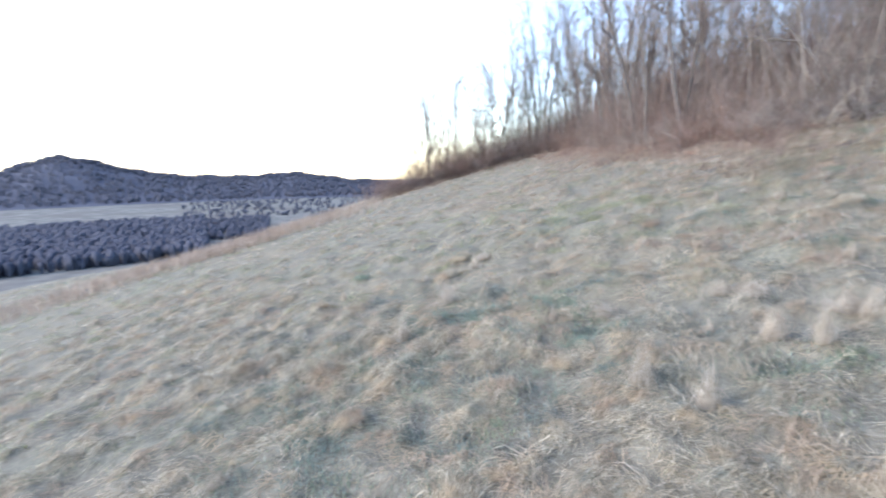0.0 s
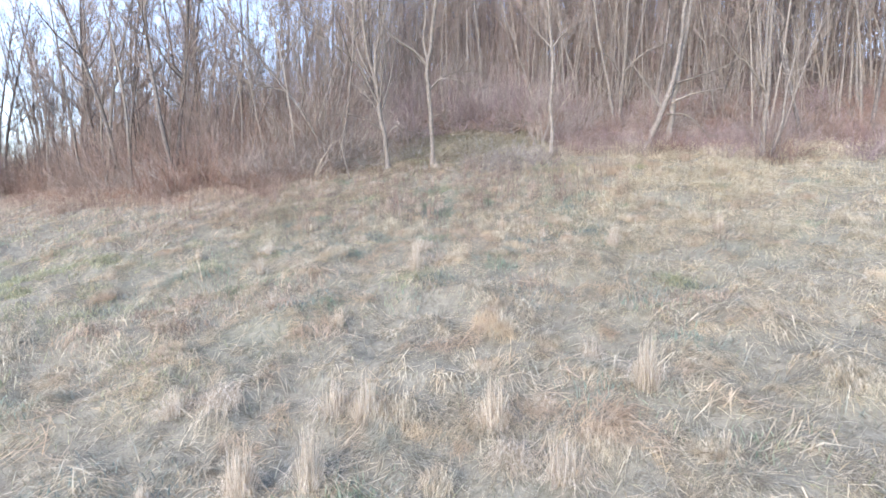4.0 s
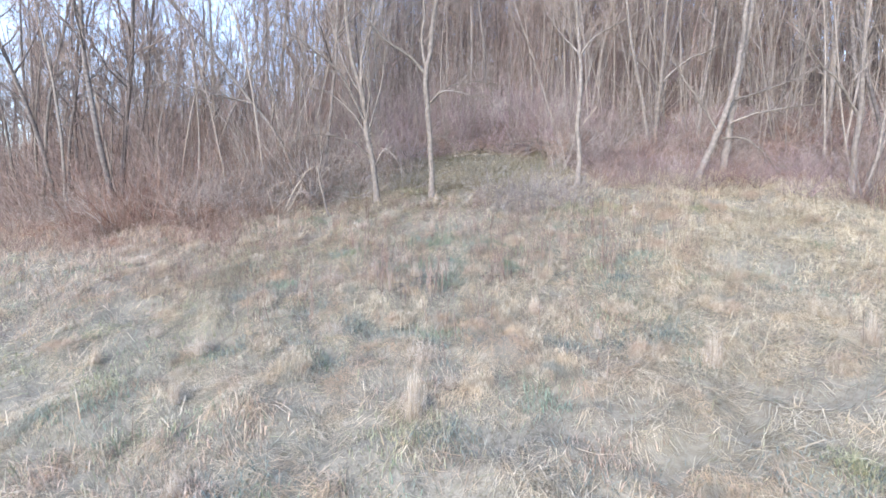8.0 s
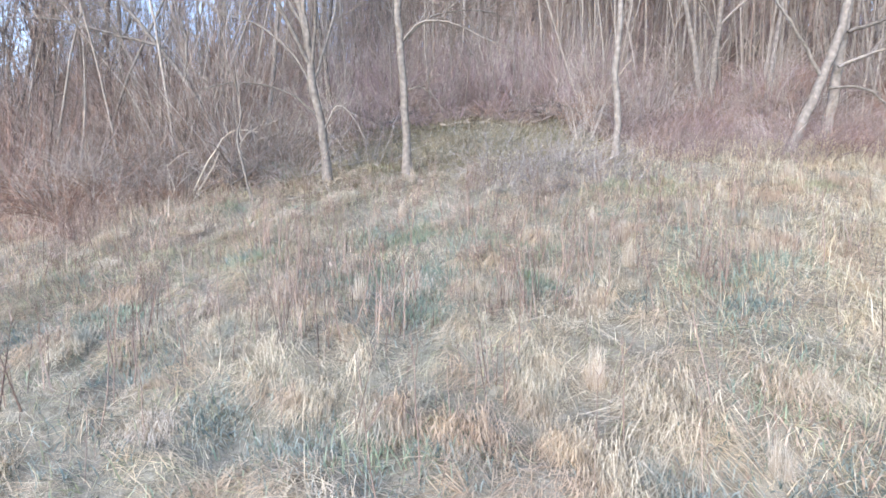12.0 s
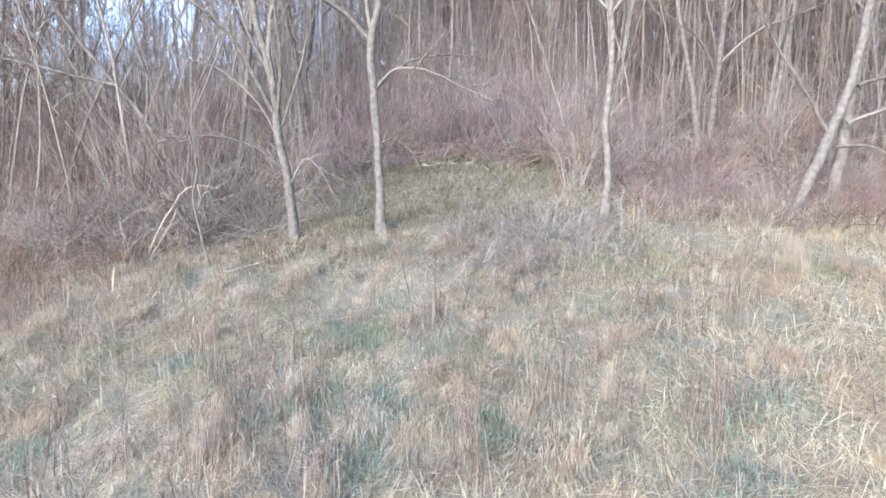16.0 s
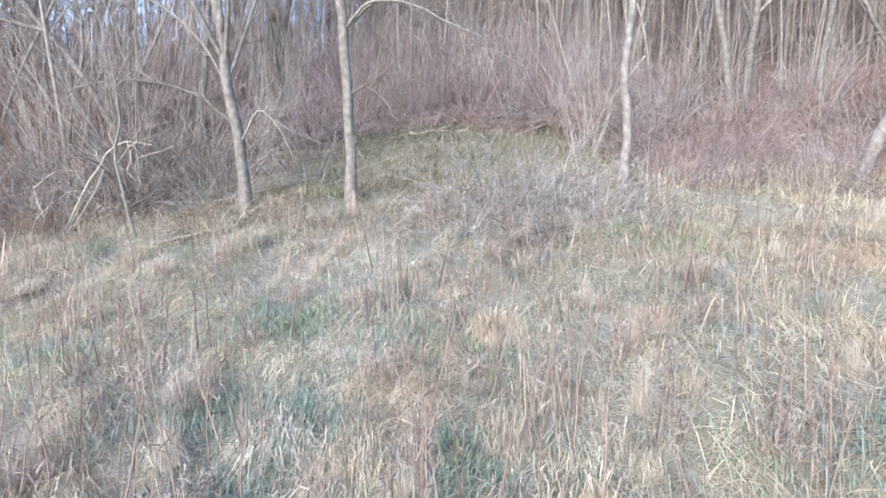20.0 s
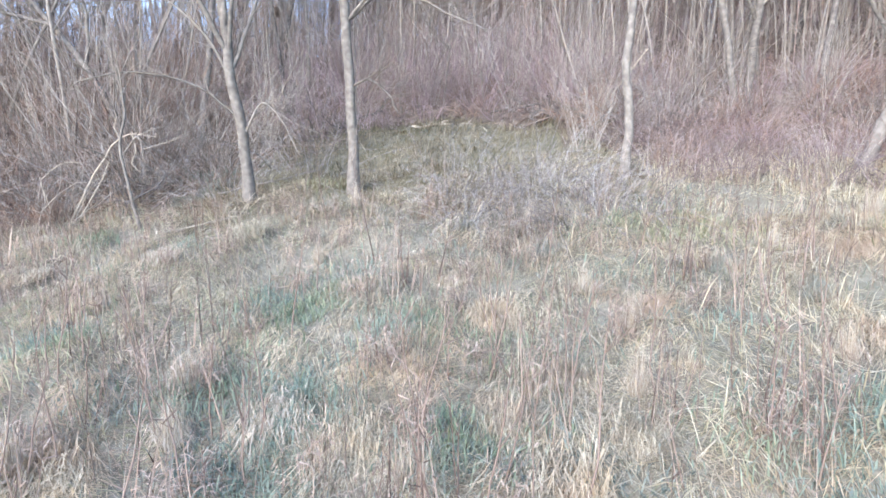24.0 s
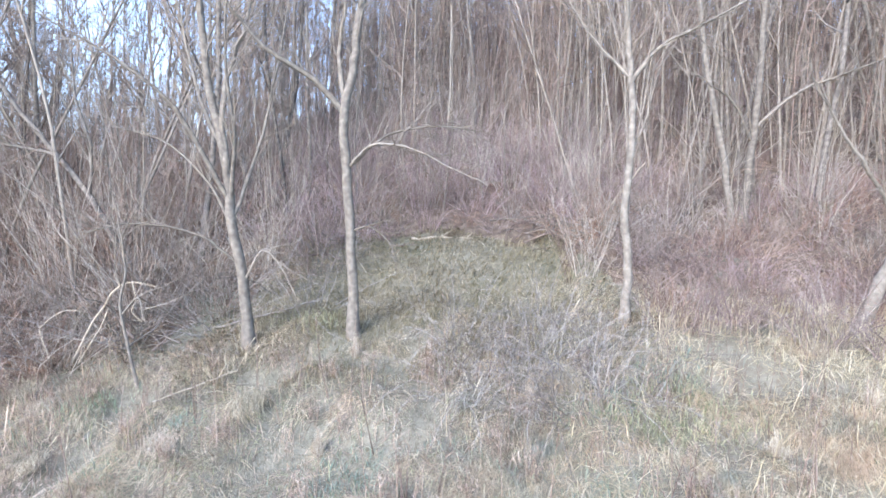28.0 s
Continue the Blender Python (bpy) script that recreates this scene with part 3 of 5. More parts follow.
own_tree("leaning_tree", "bare tree leaning far out of the shrubs", [(0.1, 0.04, [(-5.4, 24.3, 5.4), (-6.1, 24.0, 7.0), (-6.73, 24.0, 8.1), (-7.51, 23.9, 9.14), (-8.15, 23.8, 10.0), (-9.0, 23.7, 11.2), (-10.5, 23.5, 13.0)])],
         [(0.05, 0.012, [(-6.73, 24.0, 8.1), (-6.6, 23.8, 9.3), (-6.9, 23.7, 10.6), (-6.8, 23.6, 12.4)]), (0.05, 0.012, [(-7.5, 23.9, 9.1), (-8.6, 23.6, 9.3), (-9.9, 23.4, 9.6), (-11.4, 23.2, 9.6)])], bark=mat_grey)
own_tree("edge_tree", "multi-stemmed bare tree over a brush clump", [(0.11, 0.05, [(12.93, 18.75, 5.15), (12.98, 18.75, 6.6), (13.1, 18.75, 8.2), (13.1, 18.75, 10.0), (13.3, 18.8, 12.5)]), (0.07, 0.03, [(13.3, 18.9, 5.2), (13.9, 18.9, 6.6), (14.4, 18.9, 8.2), (15.2, 18.9, 10.5)]), (0.06, 0.03, [(13.15, 18.6, 5.2), (13.5, 18.5, 6.4), (13.6, 18.4, 7.8), (14.0, 18.3, 9.8)])],
         [(0.05, 0.012, [(13.05, 18.75, 7.6), (12.3, 18.6, 8.6), (11.5, 18.5, 9.3), (10.6, 18.4, 10.4)])])


# ---- the wood behind: slim poles and crowned trees, a few shapes repeated ----
def wood_tree(seed, height, radius, limbs, low, bark):
    """A bare tree of the wood: trunk, limbs, twigs, built at the origin."""
    g = np.random.default_rng(seed)
    tree = new("wood_tree")
    trunk = bend((0, 0, -0.2), (g.normal() * 0.07, g.normal() * 0.07, 1), height, 11, 0.02, 0.038, g)
    r = 0.85 * radius * np.linspace(1, 0.22, 12) ** 0.9
    r[0] *= 1.5
    part("trunk", tubes("trunk", [(trunk, r, 7)], bark), tree)
    lines = []
    for _ in range(limbs):
        s = low + (1 - low) * g.uniform(0, 1) ** 0.8 * 0.97
        p, _ = along(trunk, s)
        a = g.uniform(0, 2 * math.pi)
        d = np.array([math.cos(a), math.sin(a), g.uniform(0.35, 1.4)])
        size = height * g.uniform(0.12, 0.3) * (1.15 - s * 0.6)
        q = bend(p, d / np.linalg.norm(d), size, 5, 0.13, 0.1, g)
        lines.append((q, np.linspace(max(0.018, radius * 0.5 * (1.1 - s)), 0.008, 6)))
    lines.sort(key=lambda line: -line[1][0])
    for q, rr2 in lines[:6]:
        part("limb", tubes("limb", [(q, rr2, 4)], bark), tree)
    items, s, e = crown(lines + [(trunk[5:], r[5:])], g, 1.8, 3.8, 1.2)
    items += [(q, rr2, 4) for q, rr2 in lines[6:]]
    tagged(part("twig_mass", merge("twig_mass", items, s, e, 0.0065, mat_twig, g), tree, "fine bare twigs"), kind="stuff")
    return tree


kinds = [wood_tree(101, 13, 0.085, 15, 0.33, mat_bark), wood_tree(102, 11, 0.05, 12, 0.3, mat_pole), wood_tree(103, 15, 0.12, 19, 0.3, mat_grey), wood_tree(104, 9, 0.04, 12, 0.22, mat_pole),
         wood_tree(105, 14, 0.10, 17, 0.35, mat_grey), wood_tree(106, 12, 0.062, 14, 0.25, mat_pole), wood_tree(107, 16, 0.14, 21, 0.26, mat_grey), wood_tree(108, 7.5, 0.032, 10, 0.2, mat_pole)]
labels = ["tall slim pale-barked bare tree", "thin pale pole of a bare tree", "stout grey-barked bare tree", "thin young bare tree", "tall grey-barked bare tree", "slim bare tree with ascending limbs", "old broad grey-barked bare tree", "whip-thin bare sapling"]
for k, lab in zip(kinds, labels):
    tagged(k, lab + " in the wood", "tree", "trees of the wood")
rng = np.random.default_rng(21)
taken = [(-2.3, 22), (-0.25, 22.2), (5.2, 22), (9.3, 21.2), (10.3, 21.4), (9.3, 25.3), (13, 18.8), (-5.7, 21.8), (-3.9, 20.9)]
spots = []
tries = 0
while len(spots) < 285 and tries < 20000:
    tries += 1
    x = rng.uniform(-14, 28) if rng.uniform() < 0.68 else rng.uniform(-43, -14)
    depth = 1.5 + (26 if x > -14 else 14) * rng.uniform() ** 1.3
    y = float(wood_edge(x)) + depth
    if -5 < x < 7.2 and depth < (6.5 if -2.5 < x < 5 else 3.2):
        continue
    gap2 = 0.55 if depth < 20 else 1.0
    if all((x - a) ** 2 + (y - b) ** 2 > gap2**2 for a, b in taken):
        taken.append((x, y))
        spots.append((x, y, depth))
for n, (x, y, depth) in enumerate(spots):
    k = int(rng.choice(8, p=[0.17, 0.24, 0.05, 0.18, 0.06, 0.19, 0.02, 0.09] if x > -14 else [0.28, 0.1, 0.13, 0.08, 0.17, 0.16, 0.03, 0.05]))
    m = Matrix.Translation((x, y, float(earth(x, y)))) @ Euler((rng.normal() * 0.05, rng.normal() * 0.06 - (0.05 if x < -4 else 0), rng.uniform(0, 6.28))).to_matrix().to_4x4()
    if n < 8:
        kinds[n].matrix_basis = m
    else:
        tall = rng.uniform(0.8, 1.2)
        if 6.5 < x < 12.5 and y < 24.9:
            continue
        copy_thing(kinds[k], m @ Matrix.Scale(tall * (0.7 if x < -39 else 1.0), 4))


for n in range(16):
    x = rng.uniform(-43.5, -35)
    y = float(np.interp(x, (-44.5, -43, -41, -38.5, -36.5, -33), (23.5, 25, 26.8, 30, 34.5, 37))) + rng.uniform(0.5, 5.0)
    copy_thing(kinds[int(rng.choice((0, 2, 4, 4, 5)))], Matrix.Translation((x, y, float(earth(x, y)))) @ Euler((rng.normal() * 0.08, rng.normal() * 0.1 - 0.06, rng.uniform(0, 6.28))).to_matrix().to_4x4() @ Matrix.Scale(rng.uniform(0.45, 0.6) + 0.04 * (x + 43.5), 4))


for n in range(18):
    x = rng.uniform(-43, -28)
    y = float(wood_edge(x)) + rng.uniform(0.8, 8.0)
    copy_thing(kinds[int(rng.choice((0, 2, 4, 5)))], Matrix.Translation((x, y, float(earth(x, y)))) @ Euler((rng.normal() * 0.06, rng.normal() * 0.08, rng.uniform(0, 6.28))).to_matrix().to_4x4() @ Matrix.Scale(rng.uniform(0.55, 0.75), 4))


def pole_tree(seed, height, radius, lean):
    """A slender pale pole drawn up by its neighbours, with a thin crown."""
    g = np.random.default_rng(seed)
    tree = new("pole_tree")
    trunk = bend((0, 0, -0.2), (lean, g.normal() * 0.05, 1), height, 12, 0.015, 0.038, g)
    r = radius * np.linspace(1, 0.25, 13)
    r[0] *= 1.4
    part("trunk", tubes("trunk", [(trunk, r, 6)], mat_pole), tree)
    lines = []
    for n in range(8):
        p, d = along(trunk, g.uniform(0.25, 0.95))
        a = g.uniform(0, 6.28)
        d = np.array([math.cos(a), math.sin(a), g.uniform(0.5, 1.7)])
        q = bend(p, d / np.linalg.norm(d), height * g.uniform(0.08, 0.22), 4, 0.15, 0.12, g)
        lines.append((q, np.linspace(radius * 0.5, 0.007, 5)))
        part("limb", tubes("limb", [(q, lines[-1][1], 4)], mat_pole), tree)
    items, s, e = crown(lines + [(trunk[5:], r[5:])], g, 1.3, 3.0, 1.0)
    tagged(part("twig_mass", merge("twig_mass", items, s, e, 0.006, mat_twig, g), tree, "fine bare twigs"), kind="stuff")
    return tagged(tree, "slender pale pole in the close stand of young trees", "tree", "slender poles")


pole_kinds = [pole_tree(121, 10, 0.034, 0.03), pole_tree(122, 12, 0.042, -0.07), pole_tree(123, 8, 0.026, 0.1), pole_tree(124, 11, 0.032, -0.14), pole_tree(125, 13, 0.05, 0.06)]
count = 0
for n in range(4000):
    x = rng.uniform(5.5, 24) if rng.uniform() < 0.72 else rng.uniform(-15, -4)
    y = float(wood_edge(x)) + (4.6 if x > 4 else 6.2 if x > -4 else 2.2) + 9.5 * rng.uniform() ** 1.1
    if count == 105 or any((x - a) ** 2 + (y - b) ** 2 < 0.3 for a, b in taken):
        continue
    taken.append((x, y))
    m = Matrix.Translation((x, y, float(earth(x, y)))) @ Euler((rng.normal() * 0.05, rng.normal() * 0.07 - (0.07 if x < -4 else 0), rng.uniform(0, 6.28))).to_matrix().to_4x4()
    if count < 5:
        pole_kinds[count].matrix_basis = m
    else:
        copy_thing(pole_kinds[int(rng.integers(5))], m @ Matrix.Scale(rng.uniform(0.75, 1.15), 4))
    count += 1

copy_thing(kinds[4], Matrix.Translation((-4.1, 30.0, float(earth(-4.1, 30.0)))))


def leaf_nest(x, y, z):
    """A ball of sticks and dead leaves in a fork."""
    g = np.random.default_rng(77)
    n = 420
    a = g.normal(size=(n, 3))
    a = a / np.linalg.norm(a, axis=1)[:, None] * [0.2, 0.2, 0.16] * g.uniform(0.4, 1.0, (n, 1)) ** 0.4
    v, f = spikes(a, a + g.normal(size=(n, 3)) * 0.09, np.full(n, 0.012), g)
    ob = new("leaf_nest", mesh_of("leaf_nest", v, [f], mat_deep))
    ob.location = (x, y, z)
    return tagged(ob, "dark round nest of leaves and sticks in a bare tree", "nest")


leaf_nest(-4.12, 29.9, 11.55)


# ---- shrubs and brambles under the trees ----
def shrub(name, seed, canes, height, spread, droop, twigs, mat, lean_out=0.75, thick=0.012):
    """Many arching canes from one stool, with short side twigs."""
    g = np.random.default_rng(seed)
    ob = new(name)
    items, start, end = [], [], []
    for _ in range(canes):
        a, r = g.uniform(0, 6.28), spread * math.sqrt(g.uniform())
        p = np.array([math.cos(a) * r, math.sin(a) * r, -0.15])
        lean = np.array([math.cos(a), math.sin(a), 0]) * g.uniform(0.0, lean_out) + g.normal(size=3) * 0.25
        d = np.array([lean[0], lean[1], 1.0])
        q = bend(p, d / np.linalg.norm(d), height * g.uniform(0.55, 1.35), 4, -droop * g.uniform(0.2, 1.4), 0.15, g)
        items.append((q, np.linspace(0.0045 + thick * g.uniform() ** 3, 0.003, 5), 3))
        for _ in range(int(1.1 * twigs)):
            b, dd = along(q, g.uniform(0.2, 1.0))
            dd = dd / np.linalg.norm(dd) + g.normal(size=3) * 0.8
            start.append(b)
            end.append(b + dd / np.linalg.norm(dd) * g.uniform(0.12, 0.5))
    tagged(part("cane_mass", merge("cane_mass", items, np.array(start), np.array(end), 0.0036, mat, g), ob), kind="stuff")
    return ob


def plant(kinds_of, spots_of, rng, lo, hi, first=True):
    """Sets out copies of a few kinds at the given spots; the first of each kind is used itself."""
    for n, (x, y) in enumerate(spots_of):
        k = n % len(kinds_of)
        m = Matrix.Translation((x, y, float(earth(x, y)))) @ Euler((0, 0, rng.uniform(0, 6.28))).to_matrix().to_4x4()
        if first and n < len(kinds_of):
            kinds_of[k].matrix_basis = m
        else:
            copy_thing(kinds_of[k], m @ Matrix.Diagonal((*[rng.uniform(lo, hi)] * 2, rng.uniform(lo, hi), 1)))


def scatter(rng, count, x0, x1, y0, y1, apart, keep=lambda x, y: True):
    out = []
    for _ in range(count * 30):
        x, y = rng.uniform(x0, x1), rng.uniform(y0, y1)
        if keep(x, y) and all((x - a) ** 2 + (y - b) ** 2 > apart**2 for a, b in out):
            out.append((x, y))
            if len(out) == count:
                break
    return out


rng = np.random.default_rng(31)
grey = [tagged(shrub("bramble", 201 + k, 48, 1.5, 0.5, 0.4, 7, mat_ash, 1.0, 0.005), "low tangled grey bramble bush in dry grass", "shrub", "grey brambles") for k in range(3)]
plant(grey, scatter(rng, 12, 1.9, 4.6, 19.6, 22.0, 0.6), rng, 0.65, 1.05)
purple = [tagged(shrub("cane_thicket", 211 + k, 60, 1.35, 0.5, 0.22, 5, (mat_purple, mat_plum, mat_red)[k]), "purplish brown thicket of bare raspberry canes", "shrub", "purple cane thickets") for k in range(3)]
plant(purple, scatter(rng, 125, 5.8, 24.0, 17.6, 28.5, 0.66, lambda x, y: wood_edge(x) + 0.2 < y < wood_edge(x) + 7 and not (x < 8.5 and y < 22.5)), rng, 0.55, 0.95)
rusty = [tagged(shrub("rusty_bush", 221 + k, 66, 1.3, 0.5, 0.24, 5, mat_red), "dull rusty brown bush of thin dry canes", "shrub", "rusty bushes") for k in range(3)]
plant(rusty, scatter(rng, 30, -17, -5.9, 20.6, 29, 0.9, lambda x, y: wood_edge(x) - 0.7 < y < wood_edge(x) + 3.5), rng, 0.5, 1.15)
hedge = [tagged(shrub("grey_bush", 226 + k, 46, 1.7, 0.5, 0.3, 6, mat_cane), "grey bush of thin arching canes at the wood's edge", "shrub", "grey arching bushes") for k in range(2)]
plant(hedge, scatter(rng, 16, -17, -5.9, 20.8, 28, 1.3, lambda x, y: wood_edge(x) - 0.3 < y < wood_edge(x) + 3) + [(-7.7, 22.3), (-8.6, 22.7), (-6.9, 22.9), (-7.2, 22.2)], rng, 0.7, 1.15)
russet = [tagged(shrub("russet_bush", 228 + k, 40, 0.5, 0.4, 0.5, 9, mat_russet), "low russet patch of dead bramble leaves", "shrub", "russet patches") for k in range(2)]
plant(russet, [(-8.65, 22.5), (-8.9, 22.3), (-8.1, 22.5), (-8.4, 22.2), (-6.5, 22.3), (-6.2, 22.4), (4.9, 25.8), (5.5, 26.1), (5.2, 25.7), (-11.9, 22.6), (-12.5, 23.2), (11.9, 21.2), (12.4, 20.9)], rng, 0.8, 1.4)
brown = [tagged(shrub("underwood_bush", 231 + k, 56, 2.3, 0.6, 0.14, 8, mat_brown if k % 2 else mat_red), "tall bare reddish brown underwood bush", "shrub", "underwood bushes") for k in range(4)]
plant(brown, scatter(rng, 125, -43, -5, 21, 50, 0.85, lambda x, y: wood_edge(x) - 0.3 < y < wood_edge(x) + 9), rng, 0.8, 1.5)
for n in range(64):
    x = rng.uniform(-44.5, -33)
    y = float(np.interp(x, (-44.5, -43, -41, -38.5, -36.5, -33), (23.5, 25, 26.8, 30, 34.5, 37))) + rng.uniform(-0.4, 3.0)
    copy_thing(brown[int(rng.integers(4))], Matrix.Translation((x, y, float(earth(x, y)))) @ Euler((0, 0, rng.uniform(0, 6.28))).to_matrix().to_4x4() @ Matrix.Scale(rng.uniform(0.7, 1.5), 4))
plum = [tagged(shrub("underwood_bush", 241 + k, 55, 1.7, 0.6, 0.16, 7, mat_plum), "plum-grey bare underwood bush under the trees", "shrub", "plum underwood bushes") for k in range(3)]
plant(plum, scatter(rng, 80, -9, 30, 25.5, 42, 1.1, lambda x, y: not (-1.5 < x < 4 and y < 27.2) and (x < 9 or y > 27) and not (x > 5 and 26.4 < y < 34)), rng, 0.7, 1.25)
plant(plum, scatter(rng, 32, -4, 8, 26.5, 33, 0.9, lambda x, y: y > 26.9 or abs(x - 1.2) > 3), rng, 0.55, 1.4, False)
pale = [tagged(shrub("rod_bush", 251 + k, 45, 2.3, 0.5, 0.07, 6, mat_cane), "pale bare bush of upright rods", "shrub", "pale rod bushes") for k in range(3)]
plant(pale, scatter(rng, 30, -10, 18, 23.6, 33, 1.4, lambda x, y: not (-2.5 < x < 4.8 and y < 27) and not (x > 6 and y > 26)), rng, 0.6, 1.1)

for x, y in ((12.5, 18.1), (13.2, 17.8), (14.0, 18.2), (11.4, 18.9), (8.3, 20.8), (15.8, 17.4), (16.6, 17.6), (7.2, 21.7), (10.9, 20.3), (18.6, 17.0)):
    copy_thing(purple[int(rng.integers(3))], Matrix.Translation((x, y, float(earth(x, y)))) @ Euler((0, 0, rng.uniform(0, 6.28))).to_matrix().to_4x4() @ Matrix.Scale(rng.uniform(0.6, 1.0), 4))
low_canes = [tagged(shrub("cane_clump", 261 + k, 34, 0.95, 0.45, 0.2, 5, mat_purple), "low pinkish clump of bare canes in the grass", "shrub", "low cane clumps") for k in range(2)]
plant(low_canes, scatter(rng, 30, 5.6, 14, 21.6, 25.5, 0.7, lambda x, y: y < 25 and (x < 9 or y < 22.5)), rng, 0.6, 1.1)
stools = [tagged(shrub("sucker_clump", 291 + k, 40, 2.2, 0.3, 0.04, 5, mat_brown), "clump of stiff suckers at the foot of a tree", "shrub", "sucker clumps") for k in range(2)]
plant(stools, [(13.3, 18.8), (13.9, 19.1), (10.0, 21.6), (15.5, 19.4), (18.0, 19.0)], rng, 0.8, 1.1)
fans = [tagged(shrub("fan_bush", 271 + k, 46, 3.9, 0.35, 0.03, 9, mat_cane), "tall fan-shaped bush of pale bare rods", "shrub", "tall fan bushes") for k in range(2)]
plant(fans, [(-5.2, 23.6), (-6.6, 24.6), (-4.2, 24.8), (-8.2, 25.6), (3.6, 26.9), (4.9, 27.4), (2.6, 28.4), (-10.6, 27.6), (7.4, 27.8), (-2.9, 27.6), (-1.2, 28.6), (0.6, 28.0), (1.7, 29.6), (5.9, 26.9), (6.6, 29.4), (8.8, 27.2), (-7.3, 23.9), (-9.3, 24.3), (-11.7, 25.4), (-3.2, 25.6), (10.4, 28.4), (4.2, 30.2), (-0.4, 30.6), (12.2, 26.4), (14.6, 25.2)], rng, 0.55, 1.1)
arcs = [tagged(shrub("arching_bush", 281 + k, 40, 2.6, 0.4, 0.3, 7, mat_brown), "wide bush of arching bare branches", "shrub", "arching bushes") for k in range(2)]
plant(arcs, [(-3.6, 23.6), (-4.9, 22.9), (-7.4, 23.2), (-1.6, 24.9), (-6.0, 26.2), (-9.6, 24.9), (4.9, 24.8), (6.3, 25.6), (-0.6, 27.4), (1.4, 27.9), (8.2, 26.4), (11.6, 24.8)], rng, 0.8, 1.15)

plant(purple, scatter(rng, 26, -2.8, 6.0, 26.2, 28.8, 0.7), rng, 0.5, 1.0, False)
plant(purple, scatter(rng, 16, 9.0, 13.5, 20.2, 22.4, 0.6), rng, 0.5, 0.9, False)
plant(rusty, scatter(rng, 34, -32, -6.2, 18.8, 36, 0.9, lambda x, y: wood_edge(x) - 3.2 < y < wood_edge(x) + 0.6), rng, 0.35, 0.8, False)
plant(russet, scatter(rng, 18, -30, -6.2, 19.8, 36, 1.2, lambda x, y: wood_edge(x) - 1.4 < y < wood_edge(x) + 0.6), rng, 0.6, 1.3, False)
belt = scatter(rng, 30, 6.2, 24, 16.5, 27, 0.9, lambda x, y: wood_edge(x) - 0.6 < y < wood_edge(x) + 4.5 and not (x < 8.6 and y < 22.3))
plant(hedge, belt[:12], rng, 0.5, 0.95, False)
plant(brown, belt[12:], rng, 0.4, 0.75, False)
young = [tagged(shrub("sapling_thicket", 401 + k, 62, 4.6, 0.8, 0.03, 11, mat_haze, 0.45), "hazy thicket of fine brown saplings among the trees", "thicket", "sapling thickets") for k in range(3)]
plant(young, scatter(rng, 120, -41, -5.5, 24, 54, 1.2, lambda x, y: wood_edge(x) + 4 < y < wood_edge(x) + 16), rng, 0.75, 1.15)
plant(young, scatter(rng, 24, -44, -28, 25, 46, 1.3, lambda x, y: wood_edge(x) + 1 < y < wood_edge(x) + 8), rng, 0.5, 0.85, False)
plant(young, scatter(rng, 70, -5, 32, 36, 54, 1.5), rng, 0.8, 1.2, False)
spray = [tagged(shrub("spreading_bush", 295 + k, 34, 2.2, 0.3, 0.1, 8, mat_ash, 2.2), "pale grey bush with wide spreading twigs", "shrub", "spreading grey bushes") for k in range(3)]
plant(spray, [(-1.5, 23.4), (-3.3, 23.0), (-4.3, 23.7), (-5.6, 22.9), (-6.6, 22.6), (-2.4, 24.3), (-7.8, 23.4), (4.3, 26.6), (5.6, 25.4), (6.9, 24.6), (-0.9, 25.0), (12.9, 18.3), (-4.9, 22.4), (-7.1, 21.9), (-5.0, 24.6), (-6.4, 24.0), (-8.6, 22.4), (-3.7, 24.5)], rng, 0.7, 1.1)


# ---- fallen wood ----
def fallen_pole(label, p0, p1, radius, mat):
    """A fallen pole with stubs of side branches, resting on the ground or the brush."""
    g = np.random.default_rng(int(abs(p0[0]) * 100))
    a, b = np.array(p0, float), np.array(p1, float)
    s = np.linspace(0, 1, 8)[:, None]
    pts = a + (b - a) * s + g.normal(size=(8, 3)) * radius * 0.5
    pole = new("fallen_pole")
    pole.location = a
    part("stem", tubes("stem", [(pts - a, np.linspace(radius, radius * 0.55, 8), 7)], mat), pole)
    for _ in range(4):
        q, d = along(pts - a, g.uniform(0.3, 0.95))
        w = d / np.linalg.norm(d) + g.normal(size=3) * 0.6 + [0, 0, 0.4]
        part("stub", tubes("stub", [(bend(q, w / np.linalg.norm(w), g.uniform(0.2, 0.6), 3, 0, 0.15, g), [radius * 0.5, radius * 0.35, radius * 0.25, 0.004], 5)], mat), pole)
    return tagged(pole, label, "fallen branch", "fallen poles")


def low(x, y, h=0.05):
    return (x, y, float(earth(x, y)) + h)


